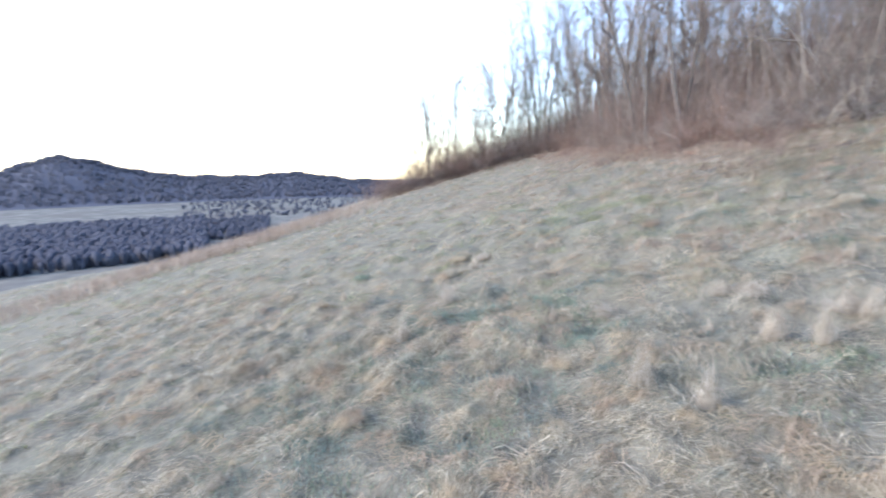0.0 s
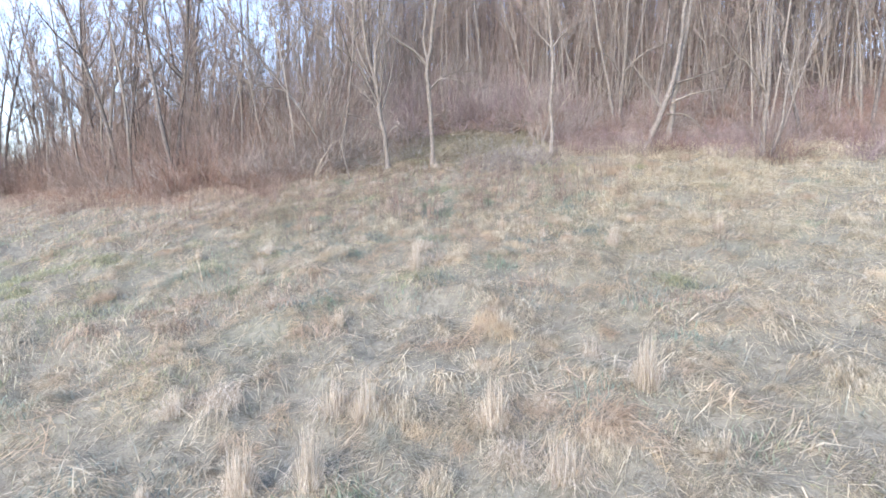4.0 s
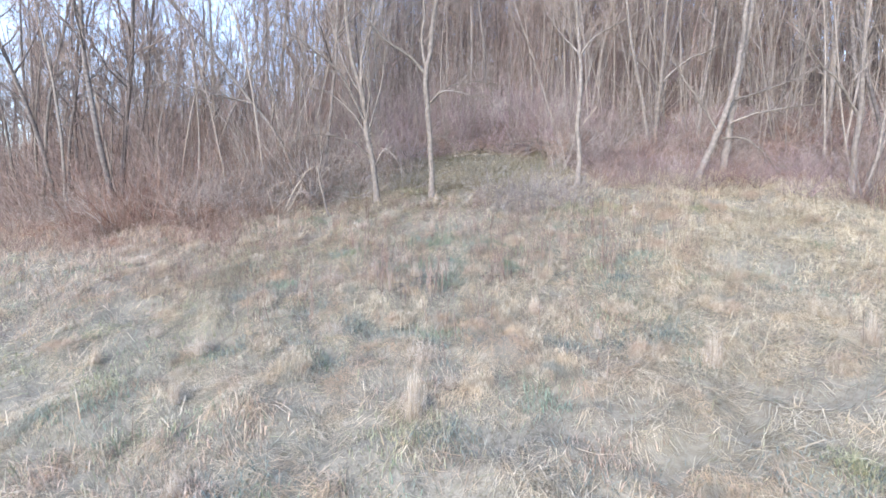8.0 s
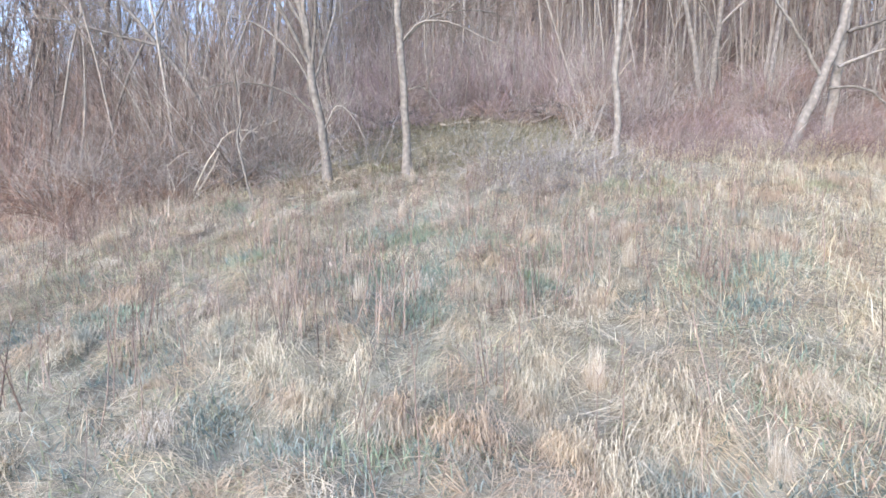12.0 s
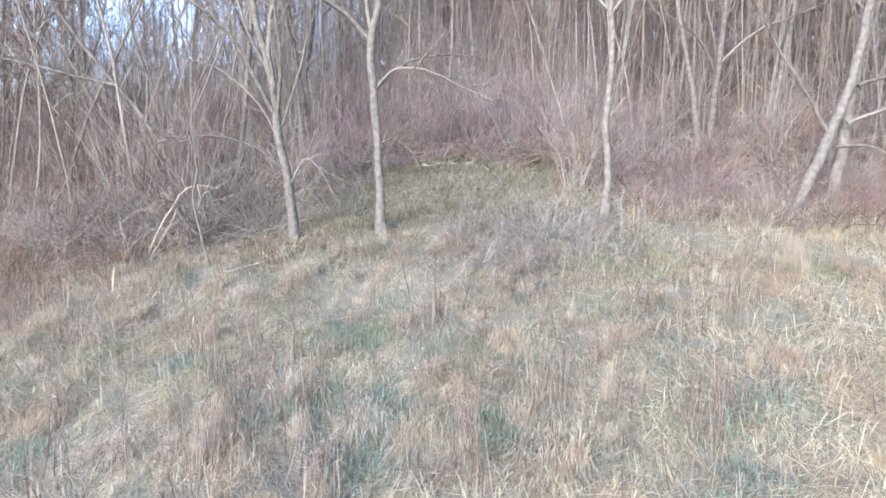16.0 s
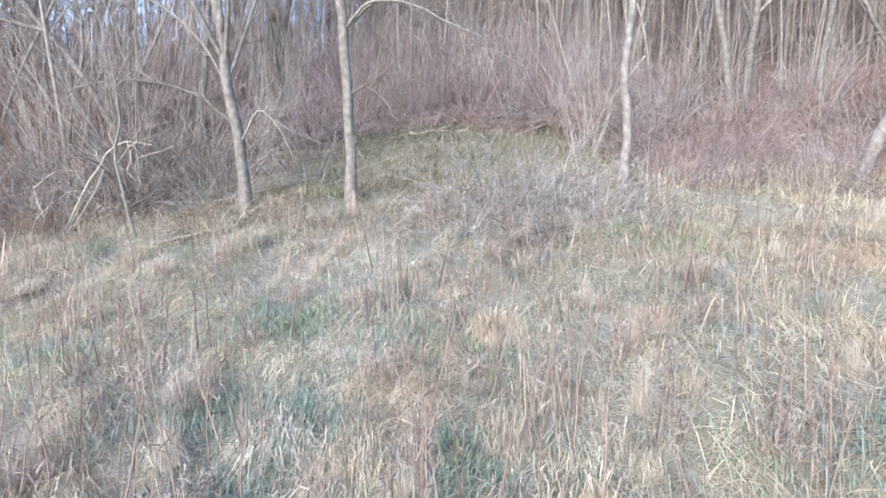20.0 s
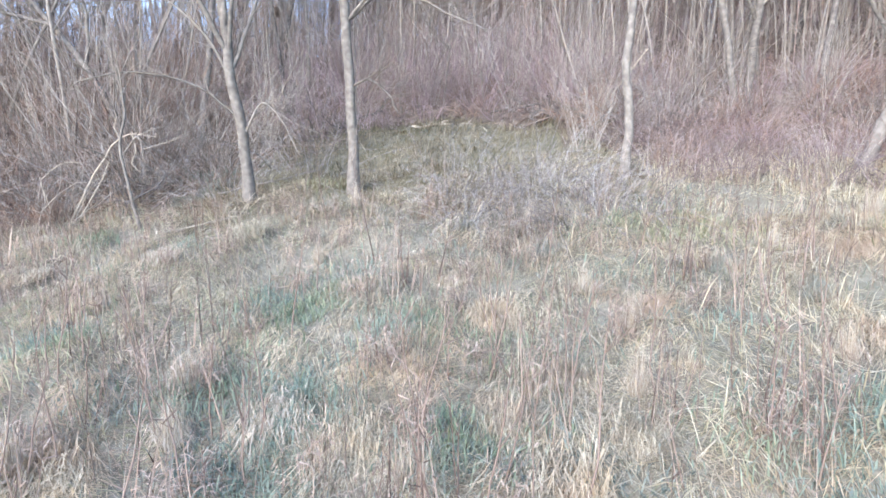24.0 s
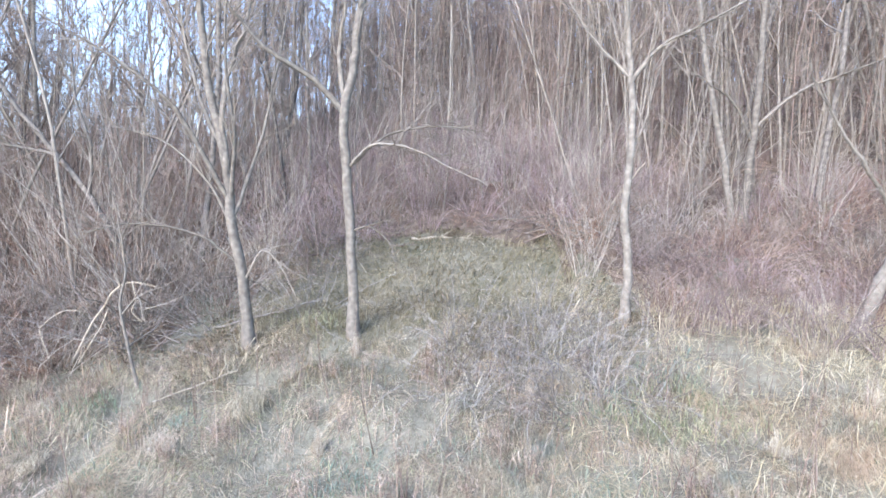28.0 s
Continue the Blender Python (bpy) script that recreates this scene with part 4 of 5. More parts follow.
fallen_pole("pale barkless pole fallen in the clearing", low(0.7, 26.1), low(2.35, 25.7), 0.045, mat_dead)
fallen_pole("thin dead pole lying in brush", low(2.9, 26.8), low(4.6, 25.9, 0.5), 0.03, mat_grey)
fallen_pole("broken pole propped against the underwood", low(6.1, 26.6), low(7.1, 26.2, 1.6), 0.035, mat_dead)
fallen_pole("dark fallen branch in the rusty bushes", low(-1.6, 25.9), low(-0.2, 26.6, 0.4), 0.05, mat_grey)
fallen_pole("grey fallen branch under the edge trees", low(-3.4, 23.0), low(-1.2, 23.5, 0.2), 0.03, mat_grey)
for p0, p1 in (((4.0, 25.6), (5.4, 26.3)), ((4.4, 26.2), (5.2, 25.1)), ((5.6, 25.4), (6.7, 25.9)), ((-1.9, 26.3), (-0.7, 25.8)), ((7.6, 25.6), (9.0, 26.6))):
    fallen_pole("dark broken branch lying in the brush", low(*p0, 0.1), low(*p1, 0.35), 0.035, mat_grey)
fallen_pole("thin fallen branch in the grass of the bank", low(-3.3, 20.3), low(-2.2, 21.2, 0.15), 0.018, mat_dead)


def brush_pile(x, y, count, size, label):
    """A heap of dead branches thrown together."""
    g = np.random.default_rng(int(abs(x) * 100))
    pile = new("brush_pile")
    pile.location = low(x, y, 0.0)
    for n in range(count):
        a, far = g.uniform(0, 6.28), size * g.uniform(0.4, 1.0)
        c = g.normal(size=3) * [0.3, 0.25, 0.0] * size
        d = np.array([math.cos(a), math.sin(a) * 0.7, g.uniform(-0.05, 0.35)])
        p = c - 0.5 * far * d
        p[2] = float(earth(x + p[0], y + p[1])) - pile.location[2] + g.uniform(0.0, 0.3)
        q = bend(p, d / np.linalg.norm(d), far, 5, 0.02, 0.16, g)
        r = g.uniform(0.012, 0.03)
        branch = part("branch", tubes("branch", [(q, np.linspace(r, 0.4 * r, 6), 5)], mat_deep if n % 3 else mat_grey), pile)
        for k in range(2):
            b, w = along(q, g.uniform(0.3, 0.95))
            w = w / np.linalg.norm(w) + g.normal(size=3) * 0.7 + [0, 0, 0.2]
            part("twig", tubes("twig", [(bend(b, w / np.linalg.norm(w), g.uniform(0.2, 0.6), 3, 0, 0.15, g), [0.5 * r, 0.4 * r, 0.3 * r, 0.003], 4)], mat_grey), branch)
    return tagged(pile, label, "brush pile", "brush piles")


brush_pile(4.4, 25.9, 20, 1.7, "heap of dark dead branches at the edge of the clearing")
brush_pile(-1.7, 25.3, 12, 1.3, "low heap of dark dead branches behind the edge trees")
brush_pile(-4.6, 22.3, 12, 1.2, "tangle of dead grey branches under a broken sapling")


# ---- grass ----
def kites(base, mid, tip, width, rng):
    """Bent blades: three triangles each."""
    n = len(base)
    d = tip - base
    side = np.stack([-d[:, 1], d[:, 0], np.zeros(n)], -1)
    side /= np.linalg.norm(side, axis=1)[:, None] + 1e-6
    side = side + rng.normal(size=(n, 3)) * 0.35
    w = width[:, None] * side
    verts = np.stack([base - w, base + w, mid + w * 0.8, mid - w * 0.8, tip], 1).reshape(-1, 3)
    b = 5 * np.arange(n)
    return verts, np.concatenate([np.stack([b + i, b + j, b + k], -1) for i, j, k in ((0, 1, 2), (0, 2, 3), (3, 2, 4))])


def lie(x, y):
    """The way the grass has been laid by wind and snow, in radians."""
    return -2.0 + 0.7 * np.sin(0.31 * x + 0.5 * np.sin(0.27 * y)) + 0.6 * np.sin(0.37 * y - 0.23 * x) + 0.4 * np.sin(1.1 * x + 0.9 * y)


def mounds(rng, count, x0, x1, y0, y1, blades, size, width, soft=False):
    """Tussocks of collapsed grass: blades rise from the crown and fall over to the lie of the sward."""
    cx, cy = rng.triangular(x0, 0.5 * (x0 + x1), x1, count) if soft else rng.uniform(x0, x1, count), rng.uniform(y0, y1, count)
    inside = cy < wood_edge(cx) + 0.6 + 2.2 * ease(3, 6, cx) + 1.3 * (1 - ease(-6, -3, cx)) + rng.normal(size=count) * 0.8
    inside &= tussock(cx, cy) > rng.uniform(0.3, 0.6, count)
    inside &= (width < 0.005) | (np.abs(cx - 2) > 8.5) | (np.abs(cy - 15) > 4.5)
    inside &= hollow(cx, cy) < rng.uniform(0.2, 1.0, count)
    cx, cy = cx[inside], cy[inside]
    big = size * rng.uniform(0.55, 1.4, len(cx))
    turn = lie(cx, cy) + rng.normal(size=len(cx)) * 0.8
    loose = rng.uniform(0.25, 1.0, len(cx))
    k = np.repeat(np.arange(len(cx)), blades)
    n = len(k)
    a = turn[k] + rng.normal(size=n) * loose[k]
    r0 = 0.35 * big[k] * np.sqrt(rng.uniform(size=n))
    b = rng.uniform(0, 6.28, n)
    bx, by = cx[k] + np.cos(b) * r0, cy[k] + np.sin(b) * r0
    length = big[k] * rng.uniform(0.5, 1.25, n)
    rise = big[k] * (0.04 + 0.24 * rng.uniform(0, 1, n) ** 1.8)
    mx, my = bx + np.cos(a) * length * 0.45, by + np.sin(a) * length * 0.45
    tx, ty = bx + np.cos(a) * length, by + np.sin(a) * length
    base = np.stack([bx, by, earth(bx, by) - 0.02], -1)
    mid = np.stack([mx, my, earth(mx, my) + rise], -1)
    tip = np.stack([tx, ty, earth(tx, ty) + rise * rng.uniform(0.0, 0.7, n)], -1)
    return kites(base, mid, tip, width * rng.uniform(0.6, 1.4, n), rng)


def sward(rng, count, x0, x1, y0, y1, length, width, upright, soft=False, between=False):
    """Single blades over all the ground between the tussocks."""
    x, y = rng.triangular(x0, 0.5 * (x0 + x1), x1, count) if soft else rng.uniform(x0, x1, count), rng.uniform(y0, y1, count)
    inside = (y < wood_edge(x) + 1.5 + rng.normal(size=count) * 1.2) | ((np.abs(x - 1.0) < 3.6) & (y < 25.3 + 2.2 * patchy(x, y, 0.9)))
    inside &= (tussock(x, y) < rng.uniform(0.35, 0.7, count)) if between else (tussock(x, y) > rng.uniform(0.25, 0.6, count)) | (y > 22.3)
    inside &= (width < 0.005) | (np.abs(x - 2) > 8.5) | (np.abs(y - 15) > 4.5)
    inside &= hollow(x, y) < rng.uniform(0.3, 1.5, count)
    x, y = x[inside], y[inside]
    n = len(x)
    a = lie(x, y) + rng.normal(size=n) * 0.9
    up = np.where(rng.uniform(size=n) < upright, rng.uniform(0.5, 1.25, n), rng.uniform(0.02, 0.28, n))
    d = length * rng.uniform(0.5, 1.3, n)
    ox, oy = np.cos(a) * np.cos(up) * d, np.sin(a) * np.cos(up) * d
    z = earth(x, y)
    base = np.stack([x, y, z - 0.01], -1)
    mid = np.stack([x + 0.5 * ox, y + 0.5 * oy, earth(x + 0.5 * ox, y + 0.5 * oy) + np.sin(up) * d * 0.65], -1)
    tip = np.stack([x + ox, y + oy, earth(x + ox, y + oy) + np.sin(up) * d], -1)
    return kites(base, mid, tip, width * rng.uniform(0.6, 1.4, n), rng)


def stuff(name, pieces, mat, label, category):
    vs, fs, at = [], [], 0
    for v, f in pieces:
        vs.append(v)
        fs.append(f + at)
        at += len(v)
    return tagged(new(name, mesh_of(name, np.concatenate(vs), fs, mat, False)), label, category, kind="stuff")


rng = np.random.default_rng(41)
stuff("meadow_grass", [mounds(rng, 2900, -17, 19, -3, 24, 56, 0.52, 0.0028, True), mounds(rng, 420, -8, 11, 9.5, 19, 110, 0.55, 0.0021), mounds(rng, 260, -14, 6, -4, 9, 90, 0.55, 0.003), mounds(rng, 5600, -34, 26, -4, 25, 18, 0.6, 0.006), mounds(rng, 2600, -30, 5, -11, 2, 30, 0.55, 0.006), sward(rng, 44000, -26, 3, -10, 4, 0.32, 0.0045, 0.08), mounds(rng, 3800, -95, -22, -14, 85, 9, 0.75, 0.02),
                       sward(rng, 72000, -17, 19, -3, 24, 0.3, 0.003, 0.08, True), sward(rng, 54000, -6, 10.5, 11, 19, 0.3, 0.0021, 0.06), sward(rng, 34000, -34, 26, -11, 26, 0.45, 0.006, 0.08), sward(rng, 16000, -95, -30, -14, 85, 0.6, 0.02, 0.1)],
      mat_grass, "pale dead meadow grass matted into tussocks", "grass")
stuff("yellow_grass", [sward(rng, 40000, 2.6, 17, 13.5, 21.5, 0.4, 0.0036, 0.16, True), sward(rng, 40000, 1, 20, -1, 16, 0.3, 0.003, 0.1, True), sward(rng, 3500, 3, 9, 19, 23.5, 0.35, 0.0034, 0.25), sward(rng, 16000, 3.2, 10.5, 10.5, 17.5, 0.4, 0.003, 0.12), sward(rng, 30000, 8.5, 32, 0, 20.5, 0.38, 0.0055, 0.1)], mat_yellow, "thin yellow straw standing over the upper meadow", "grass")
stuff("fresh_grass", [mounds(rng, 2600, -90, -14, -14, 60, 10, 0.65, 0.015), sward(rng, 30000, -46, -7, -10, 14, 0.3, 0.0065, 0.12), sward(rng, 13000, -7, 6, 12, 21.5, 0.28, 0.0034, 0.2), sward(rng, 4000, -7, 6, -2, 14, 0.3, 0.004, 0.12), sward(rng, 11000, -9, 1.5, 15.5, 21.8, 0.3, 0.003, 0.2, True)], mat_olive, "dull green grass mixed into the dead sward", "grass")
stuff("brown_grass", [sward(rng, 10000, -8, 8, 18.3, 22.3, 0.34, 0.0032, 0.3), sward(rng, 13000, -10.5, -0.5, 15.5, 21.6, 0.45, 0.003, 0.25, True), sward(rng, 5000, -24, -8, 14, 30, 0.5, 0.006, 0.4), sward(rng, 2600, -3, 5, 14.5, 20.5, 0.4, 0.0024, 0.25, True)], mat_rust, "dead brown grass and stalks along the wood's edge", "grass")
GREENS = [(0.4, 15.4), (1.7, 15.0), (-0.1, 17.4), (-0.4, 16.2), (4.1, 15.0), (-2.5, 16.9), (1.2, 16.8), (0.4, 15.9), (-0.3, 17.7), (5.0, 15.2), (0.3, 18.5), (2.1, 16.4), (-4.0, 15.5), (3.5, 12.5), (0.2, 12.4), (0.3, 14.8), (-5.6, 10.9), (1.6, 10.2), (-1.8, 2.5), (-5.7, 2.2), (-0.8, 2.9), (6.4, 2.8), (0.7, 0.9), (-17.1, 4.0), (-9.3, 2.6), (-8.0, -3.2), (-8.7, -4.7), (-7.8, 4.0), (-4.4, 20.3), (-3.9, 24.0), (3.9, 19.3), (5.3, 20.3)]
mat_green = material("winter_green_and_shade", [(0.2, (0.14, 0.19, 0.13)), (0.5, (0.22, 0.28, 0.195)), (0.8, (0.32, 0.365, 0.265))], 1.5, 0.8, 0.0, island=0.9, thin=0.4, big=[(0.6, 0.45, 0.55, (0.19, 0.265, 0.245, 0.6))])


def green_patches(rng, centres, blades, tall=1.0):
    """Patches of low green growth showing between the dead tussocks."""
    k = np.repeat(np.arange(len(centres)), blades)
    c, n = np.array(centres)[k], len(k)
    wide = rng.uniform(0.2, 0.5, len(centres))[k]
    x, y = c[:, 0] + rng.normal(size=n) * wide, c[:, 1] + rng.normal(size=n) * wide * 0.8
    a, h, out = rng.uniform(0, 6.28, n), tall * rng.uniform(0.06, 0.18, n), rng.uniform(0.04, 0.16, n)
    base = np.stack([x, y, earth(x, y) - 0.01], -1)
    tip = base + np.stack([np.cos(a) * out, np.sin(a) * out, h], -1)
    mid = 0.5 * (base + tip) + np.stack([0 * h, 0 * h, 0.25 * h], -1)
    return kites(base, mid, tip, rng.uniform(0.003, 0.007, n), rng)


# The last cluster paints bluish shadow between tussocks as teal grass.
stuff("green_growth", [green_patches(rng, GREENS, 330), green_patches(rng, GREENS[:9], 180, 1.1), green_patches(rng, scatter(rng, 60, -16, 14, -2, 20, 1.2), 130), green_patches(rng, scatter(rng, 46, -12, -4, -4, 4, 0.6), 170)], mat_green, "low green growth between dead tussocks, some standing in for bluish shade", "grass")
stuff("low_thatch", [sward(rng, 60000, -8, 9, 9.5, 22.5, 0.2, 0.0034, 0.3, False, True), sward(rng, 52000, -15, 9, -5, 9.5, 0.24, 0.0045, 0.25, False, True)], mat_thatch, "short grey-green thatch between the tussocks", "grass")
stuff("hollow_grass", [green_patches(rng, HOLLOWS, 430, 0.75)], mat_teal, "short blue-green grass in the hollows, coloured with their bluish shade", "grass")
stuff("bank_grass", [sward(rng, 42000, -3.4, 5.4, 20.6, 27.2, 0.26, 0.005, 0.35)], mat_bank, "short brown and green grass of the clearing", "grass")


def weeds(rng, count, x0, x1, y0, y1, lo, hi, width, clump=0.0):
    """Dry upright stalks with a few short side stems."""
    x, y = rng.uniform(x0, x1, count), rng.uniform(y0, y1, count)
    if clump:
        c = rng.integers(0, max(1, count // 9), count)
        gx2, gy2 = rng.uniform(x0, x1, count), rng.uniform(y0, y1, count)
        x, y = gx2[c] + rng.normal(size=count) * clump, gy2[c] + rng.normal(size=count) * clump
    z, h = earth(x, y) - 0.03, rng.uniform(lo, hi, count)
    start = np.stack([x, y, z], -1)
    end = start + np.stack([rng.normal(size=count) * 0.13 * h, rng.normal(size=count) * 0.13 * h, h], -1)
    v, f = spikes(start, end, np.full(count, width) * rng.uniform(0.6, 1.3, count), rng)
    s = np.repeat(np.arange(count), 4)
    t = rng.uniform(0.35, 0.98, len(s))[:, None]
    b = start[s] + (end[s] - start[s]) * t
    d = rng.normal(size=(len(s), 3)) * [0.7, 0.7, 0.3] + [0, 0, 0.8]
    e = b + d / np.linalg.norm(d, axis=1)[:, None] * (h[s] * rng.uniform(0.08, 0.22, len(s)))[:, None]
    v2, f2 = spikes(b, e, np.full(len(s), width * 0.6), rng)
    return np.concatenate([v, v2]), np.concatenate([f, f2 + len(v)])


def edge_band(rng, count, x0, x1, d0, d1, length, width):
    """Tall dead growth thinning out from the wood's edge into the meadow."""
    x = rng.uniform(x0, x1, count)
    y = wood_edge(x) + d1 - (d1 - d0) * np.abs(rng.normal(size=count)) * 0.45
    k = patchy(x, y, 1.3) > rng.uniform(0.15, 0.75, count)
    x, y = x[k], y[k]
    n = len(x)
    base = np.stack([x, y, earth(x, y) - 0.03], -1)
    d = rng.normal(size=(n, 3)) * [0.45, 0.45, 0.15] + [0, 0, 0.8]
    d *= (length * rng.uniform(0.5, 1.2, n))[:, None]
    return kites(base, base + d * 0.55 + [0, 0, 0.03], base + d, width * rng.uniform(0.6, 1.4, n), rng)


BROWNS = [(-4.4, 9.6), (-4.9, 8.6), (-2.9, 10.1), (-3.2, 8.6), (-2.1, 7.3), (-5.1, 7.9), (-6.1, 8.8), (-3.1, 9.5), (2.1, 8.8), (4.4, 7.4), (5.2, 7.4), (-0.3, 10.4), (3.3, 12.1), (-3.8, 9.0), (-5.6, 9.4), (-6.9, 8.0), (-12.1, 19.9), (-14.1, 21.0), (-13.0, 20.2)]
stuff("rusty_growth", [edge_band(rng, 22000, -42, -4.5, -4.5, 0.8, 0.5, 0.006), edge_band(rng, 13000, -40, -4.5, -9.0, -0.8, 0.38, 0.005), green_patches(rng, BROWNS, 260), edge_band(rng, 6000, 6, 24, -1.0, 1.2, 0.4, 0.004)], mat_rust, "rusty brown dead growth in front of the wood", "grass")
OLIVES = [(-11.7, 11.9), (-12.1, 14.1), (-12.6, 10.8), (-9.7, 12.9), (-8.0, 9.3), (-0.4, 9.5), (5.1, 8.3), (8.6, 18.4), (4.6, 18.9), (-1.1, 22.9), (5.1, 19.9), (7.8, 18.4), (-10.8, 12.6), (-11.0, 11.2), (5.6, 19.2), (-13.2, 12.4)]
stuff("edge_straw", [edge_band(rng, 9000, 5.6, 24, -1.6, 0.5, 0.55, 0.0035)], mat_yellow, "long yellow straw against the thicket", "grass")
stuff("olive_growth", [green_patches(rng, OLIVES, 420), green_patches(rng, scatter(rng, 40, -22, -4, 5, 18, 1.4), 200)], mat_olive, "yellowish green grass among the dead blades", "grass")
stuff("dry_weeds", [weeds(rng, 480, -10, 8, 12.5, 21.5, 0.3, 0.95, 0.0045), weeds(rng, 520, -7, 7, 14, 21.5, 0.4, 1.0, 0.0045, 0.1), weeds(rng, 130, -5, 10, 9.5, 16, 0.5, 1.15, 0.006), weeds(rng, 26, -2.5, 2.5, 17.5, 21, 0.9, 1.9, 0.009), weeds(rng, 170, -4.5, 6.5, 13.2, 18.5, 0.55, 1.15, 0.009, 0.15), weeds(rng, 900, -24, -5, 14, 40, 0.4, 1.0, 0.008),
                    weeds(rng, 500, 5, 20, 17, 22, 0.3, 0.8, 0.007)], mat_weed, "thin brown stalks of last year's weeds", "weeds")


def straw_thing(name, g, base, mid, tip, width, mat, label, category, group):
    ob = new(name)
    v, f = kites(base, mid, tip, width * g.uniform(0.6, 1.4, len(base)), g)
    tagged(part("straw", mesh_of("straw", v, [f], mat, False), ob), kind="stuff")
    return tagged(ob, label, category, group)


def ring_way(a):
    return np.stack([np.cos(a), np.sin(a), np.zeros(len(a))], -1)


UP = np.array([[0.0, 0.0, 1.0]])


def tuft(seed, blades, height, spread, mat):
    """A standing tuft: a narrow upright core of tall straw over a skirt of fallen blades."""
    g = np.random.default_rng(seed)
    core = g.uniform(size=blades) < 0.42
    a = g.uniform(0, 6.28, blades)
    r = spread * 0.45 * np.sqrt(g.uniform(size=blades))
    base = ring_way(a) * r[:, None] - UP * 0.04
    h = height * np.where(core, 0.45 + 0.6 * g.uniform(size=blades) ** 1.3, 0.15 + 0.4 * g.uniform(size=blades))
    b = a + g.normal(size=blades) * 0.8
    out = spread * np.where(core, g.normal(size=blades) * 0.28, g.uniform(0.5, 1.5, blades))
    mid = base + ring_way(b) * (0.4 * out)[:, None] + UP * (np.where(core, 0.6, 0.9) * h)[:, None]
    tip = base + ring_way(b) * out[:, None] + UP * (h * np.where(core, 1.0, g.uniform(0.0, 0.6, blades)))[:, None]
    return straw_thing("grass_tuft", g, base, mid, tip, 0.0024, mat, "standing tuft of tall pale straw in the meadow", "grass tuft", "tall straw tufts")


def mound(seed, blades, height, spread, mat, label):
    """A collapsed tussock: a dome of straw combed over from its crown, most of it downhill."""
    g = np.random.default_rng(seed)
    a = np.where(g.uniform(size=blades) < 0.45, -1.7 + g.normal(size=blades) * 0.6, g.uniform(0, 6.28, blades))
    r = spread * 0.55 * np.sqrt(g.uniform(size=blades))
    c = g.uniform(0, 6.28, blades)
    base = ring_way(c) * r[:, None] - UP * 0.03
    crown_z = height * (1 - 0.6 * (r / spread) ** 2) * g.uniform(0.5, 1.0, blades)
    out = spread * g.uniform(0.35, 0.95, blades)
    base[:, 2] += 0.28 * base[:, 1] + 0.08 * base[:, 0]
    mid = base + ring_way(a) * (0.35 * out)[:, None] + UP * (crown_z + (0.28 * np.sin(a) + 0.08 * np.cos(a)) * 0.35 * out)[:, None]
    tip = base + ring_way(a) * out[:, None] + UP * (crown_z * g.uniform(0.0, 0.35, blades) + (0.28 * np.sin(a) + 0.08 * np.cos(a)) * out)[:, None]
    return straw_thing("grass_mound", g, base, mid, tip, 0.0027, mat, label, "grass tussock", "collapsed tussocks")


def weed_clump(seed, stems, height):
    """A clump of dead upright stalks with curled leaves left on them."""
    g = np.random.default_rng(seed)
    ob = new("weed_clump")
    p = np.concatenate([g.normal(size=(stems, 2)) * 0.13, np.full((stems, 1), -0.04)], 1)
    h = height * g.uniform(0.45, 1.1, stems)
    e = p + np.concatenate([g.normal(size=(stems, 2)) * 0.12, np.ones((stems, 1))], 1) * h[:, None]
    v, f = spikes(p, e, 0.0036 * g.uniform(0.6, 1.3, stems), g)
    tagged(part("stalk_mass", mesh_of("stalk_mass", v, [f], mat_weed, False), ob, "thin brown stalks"), kind="stuff")
    k = np.repeat(np.arange(stems), 7)
    q = p[k] + (e[k] - p[k]) * g.uniform(0.1, 0.95, len(k))[:, None]
    d = g.normal(size=(len(k), 3)) * [0.09, 0.09, 0.05] + [0, 0, -0.03]
    v, f = kites(q, q + 0.5 * d + [0, 0, 0.03], q + d, 0.0042 * g.uniform(0.5, 1.3, len(k)), g)
    tagged(part("leaf_mass", mesh_of("leaf_mass", v, [f], mat_leaf, False), ob, "curled pinkish brown leaves"), kind="stuff")
    return tagged(ob, "clump of dead pinkish brown weed stalks", "weeds", "weed clumps")


def weed_stalk(seed, height):
    """A single tall dry stalk with a few side stems."""
    g = np.random.default_rng(seed)
    ob = new("weed_stalk")
    q = bend((0, 0, -0.05), (g.normal() * 0.1, g.normal() * 0.1, 1), height, 6, 0.02, 0.07, g)
    part("stem", tubes("stem", [(q, np.linspace(0.009, 0.0035, 7), 5)], mat_weed), ob)
    for n in range(5):
        p, d = along(q, g.uniform(0.4, 0.97))
        d = d / np.linalg.norm(d) + g.normal(size=3) * 0.5 + [0, 0, 0.2]
        part("side_stem", tubes("side_stem", [(bend(p, d / np.linalg.norm(d), height * g.uniform(0.1, 0.25), 3, 0.1, 0.1, g), [0.004, 0.003, 0.003, 0.002], 4)], mat_weed), ob)
    return tagged(ob, "tall dark brown dry weed stalk in the grass", "weed", "tall weed stalks")


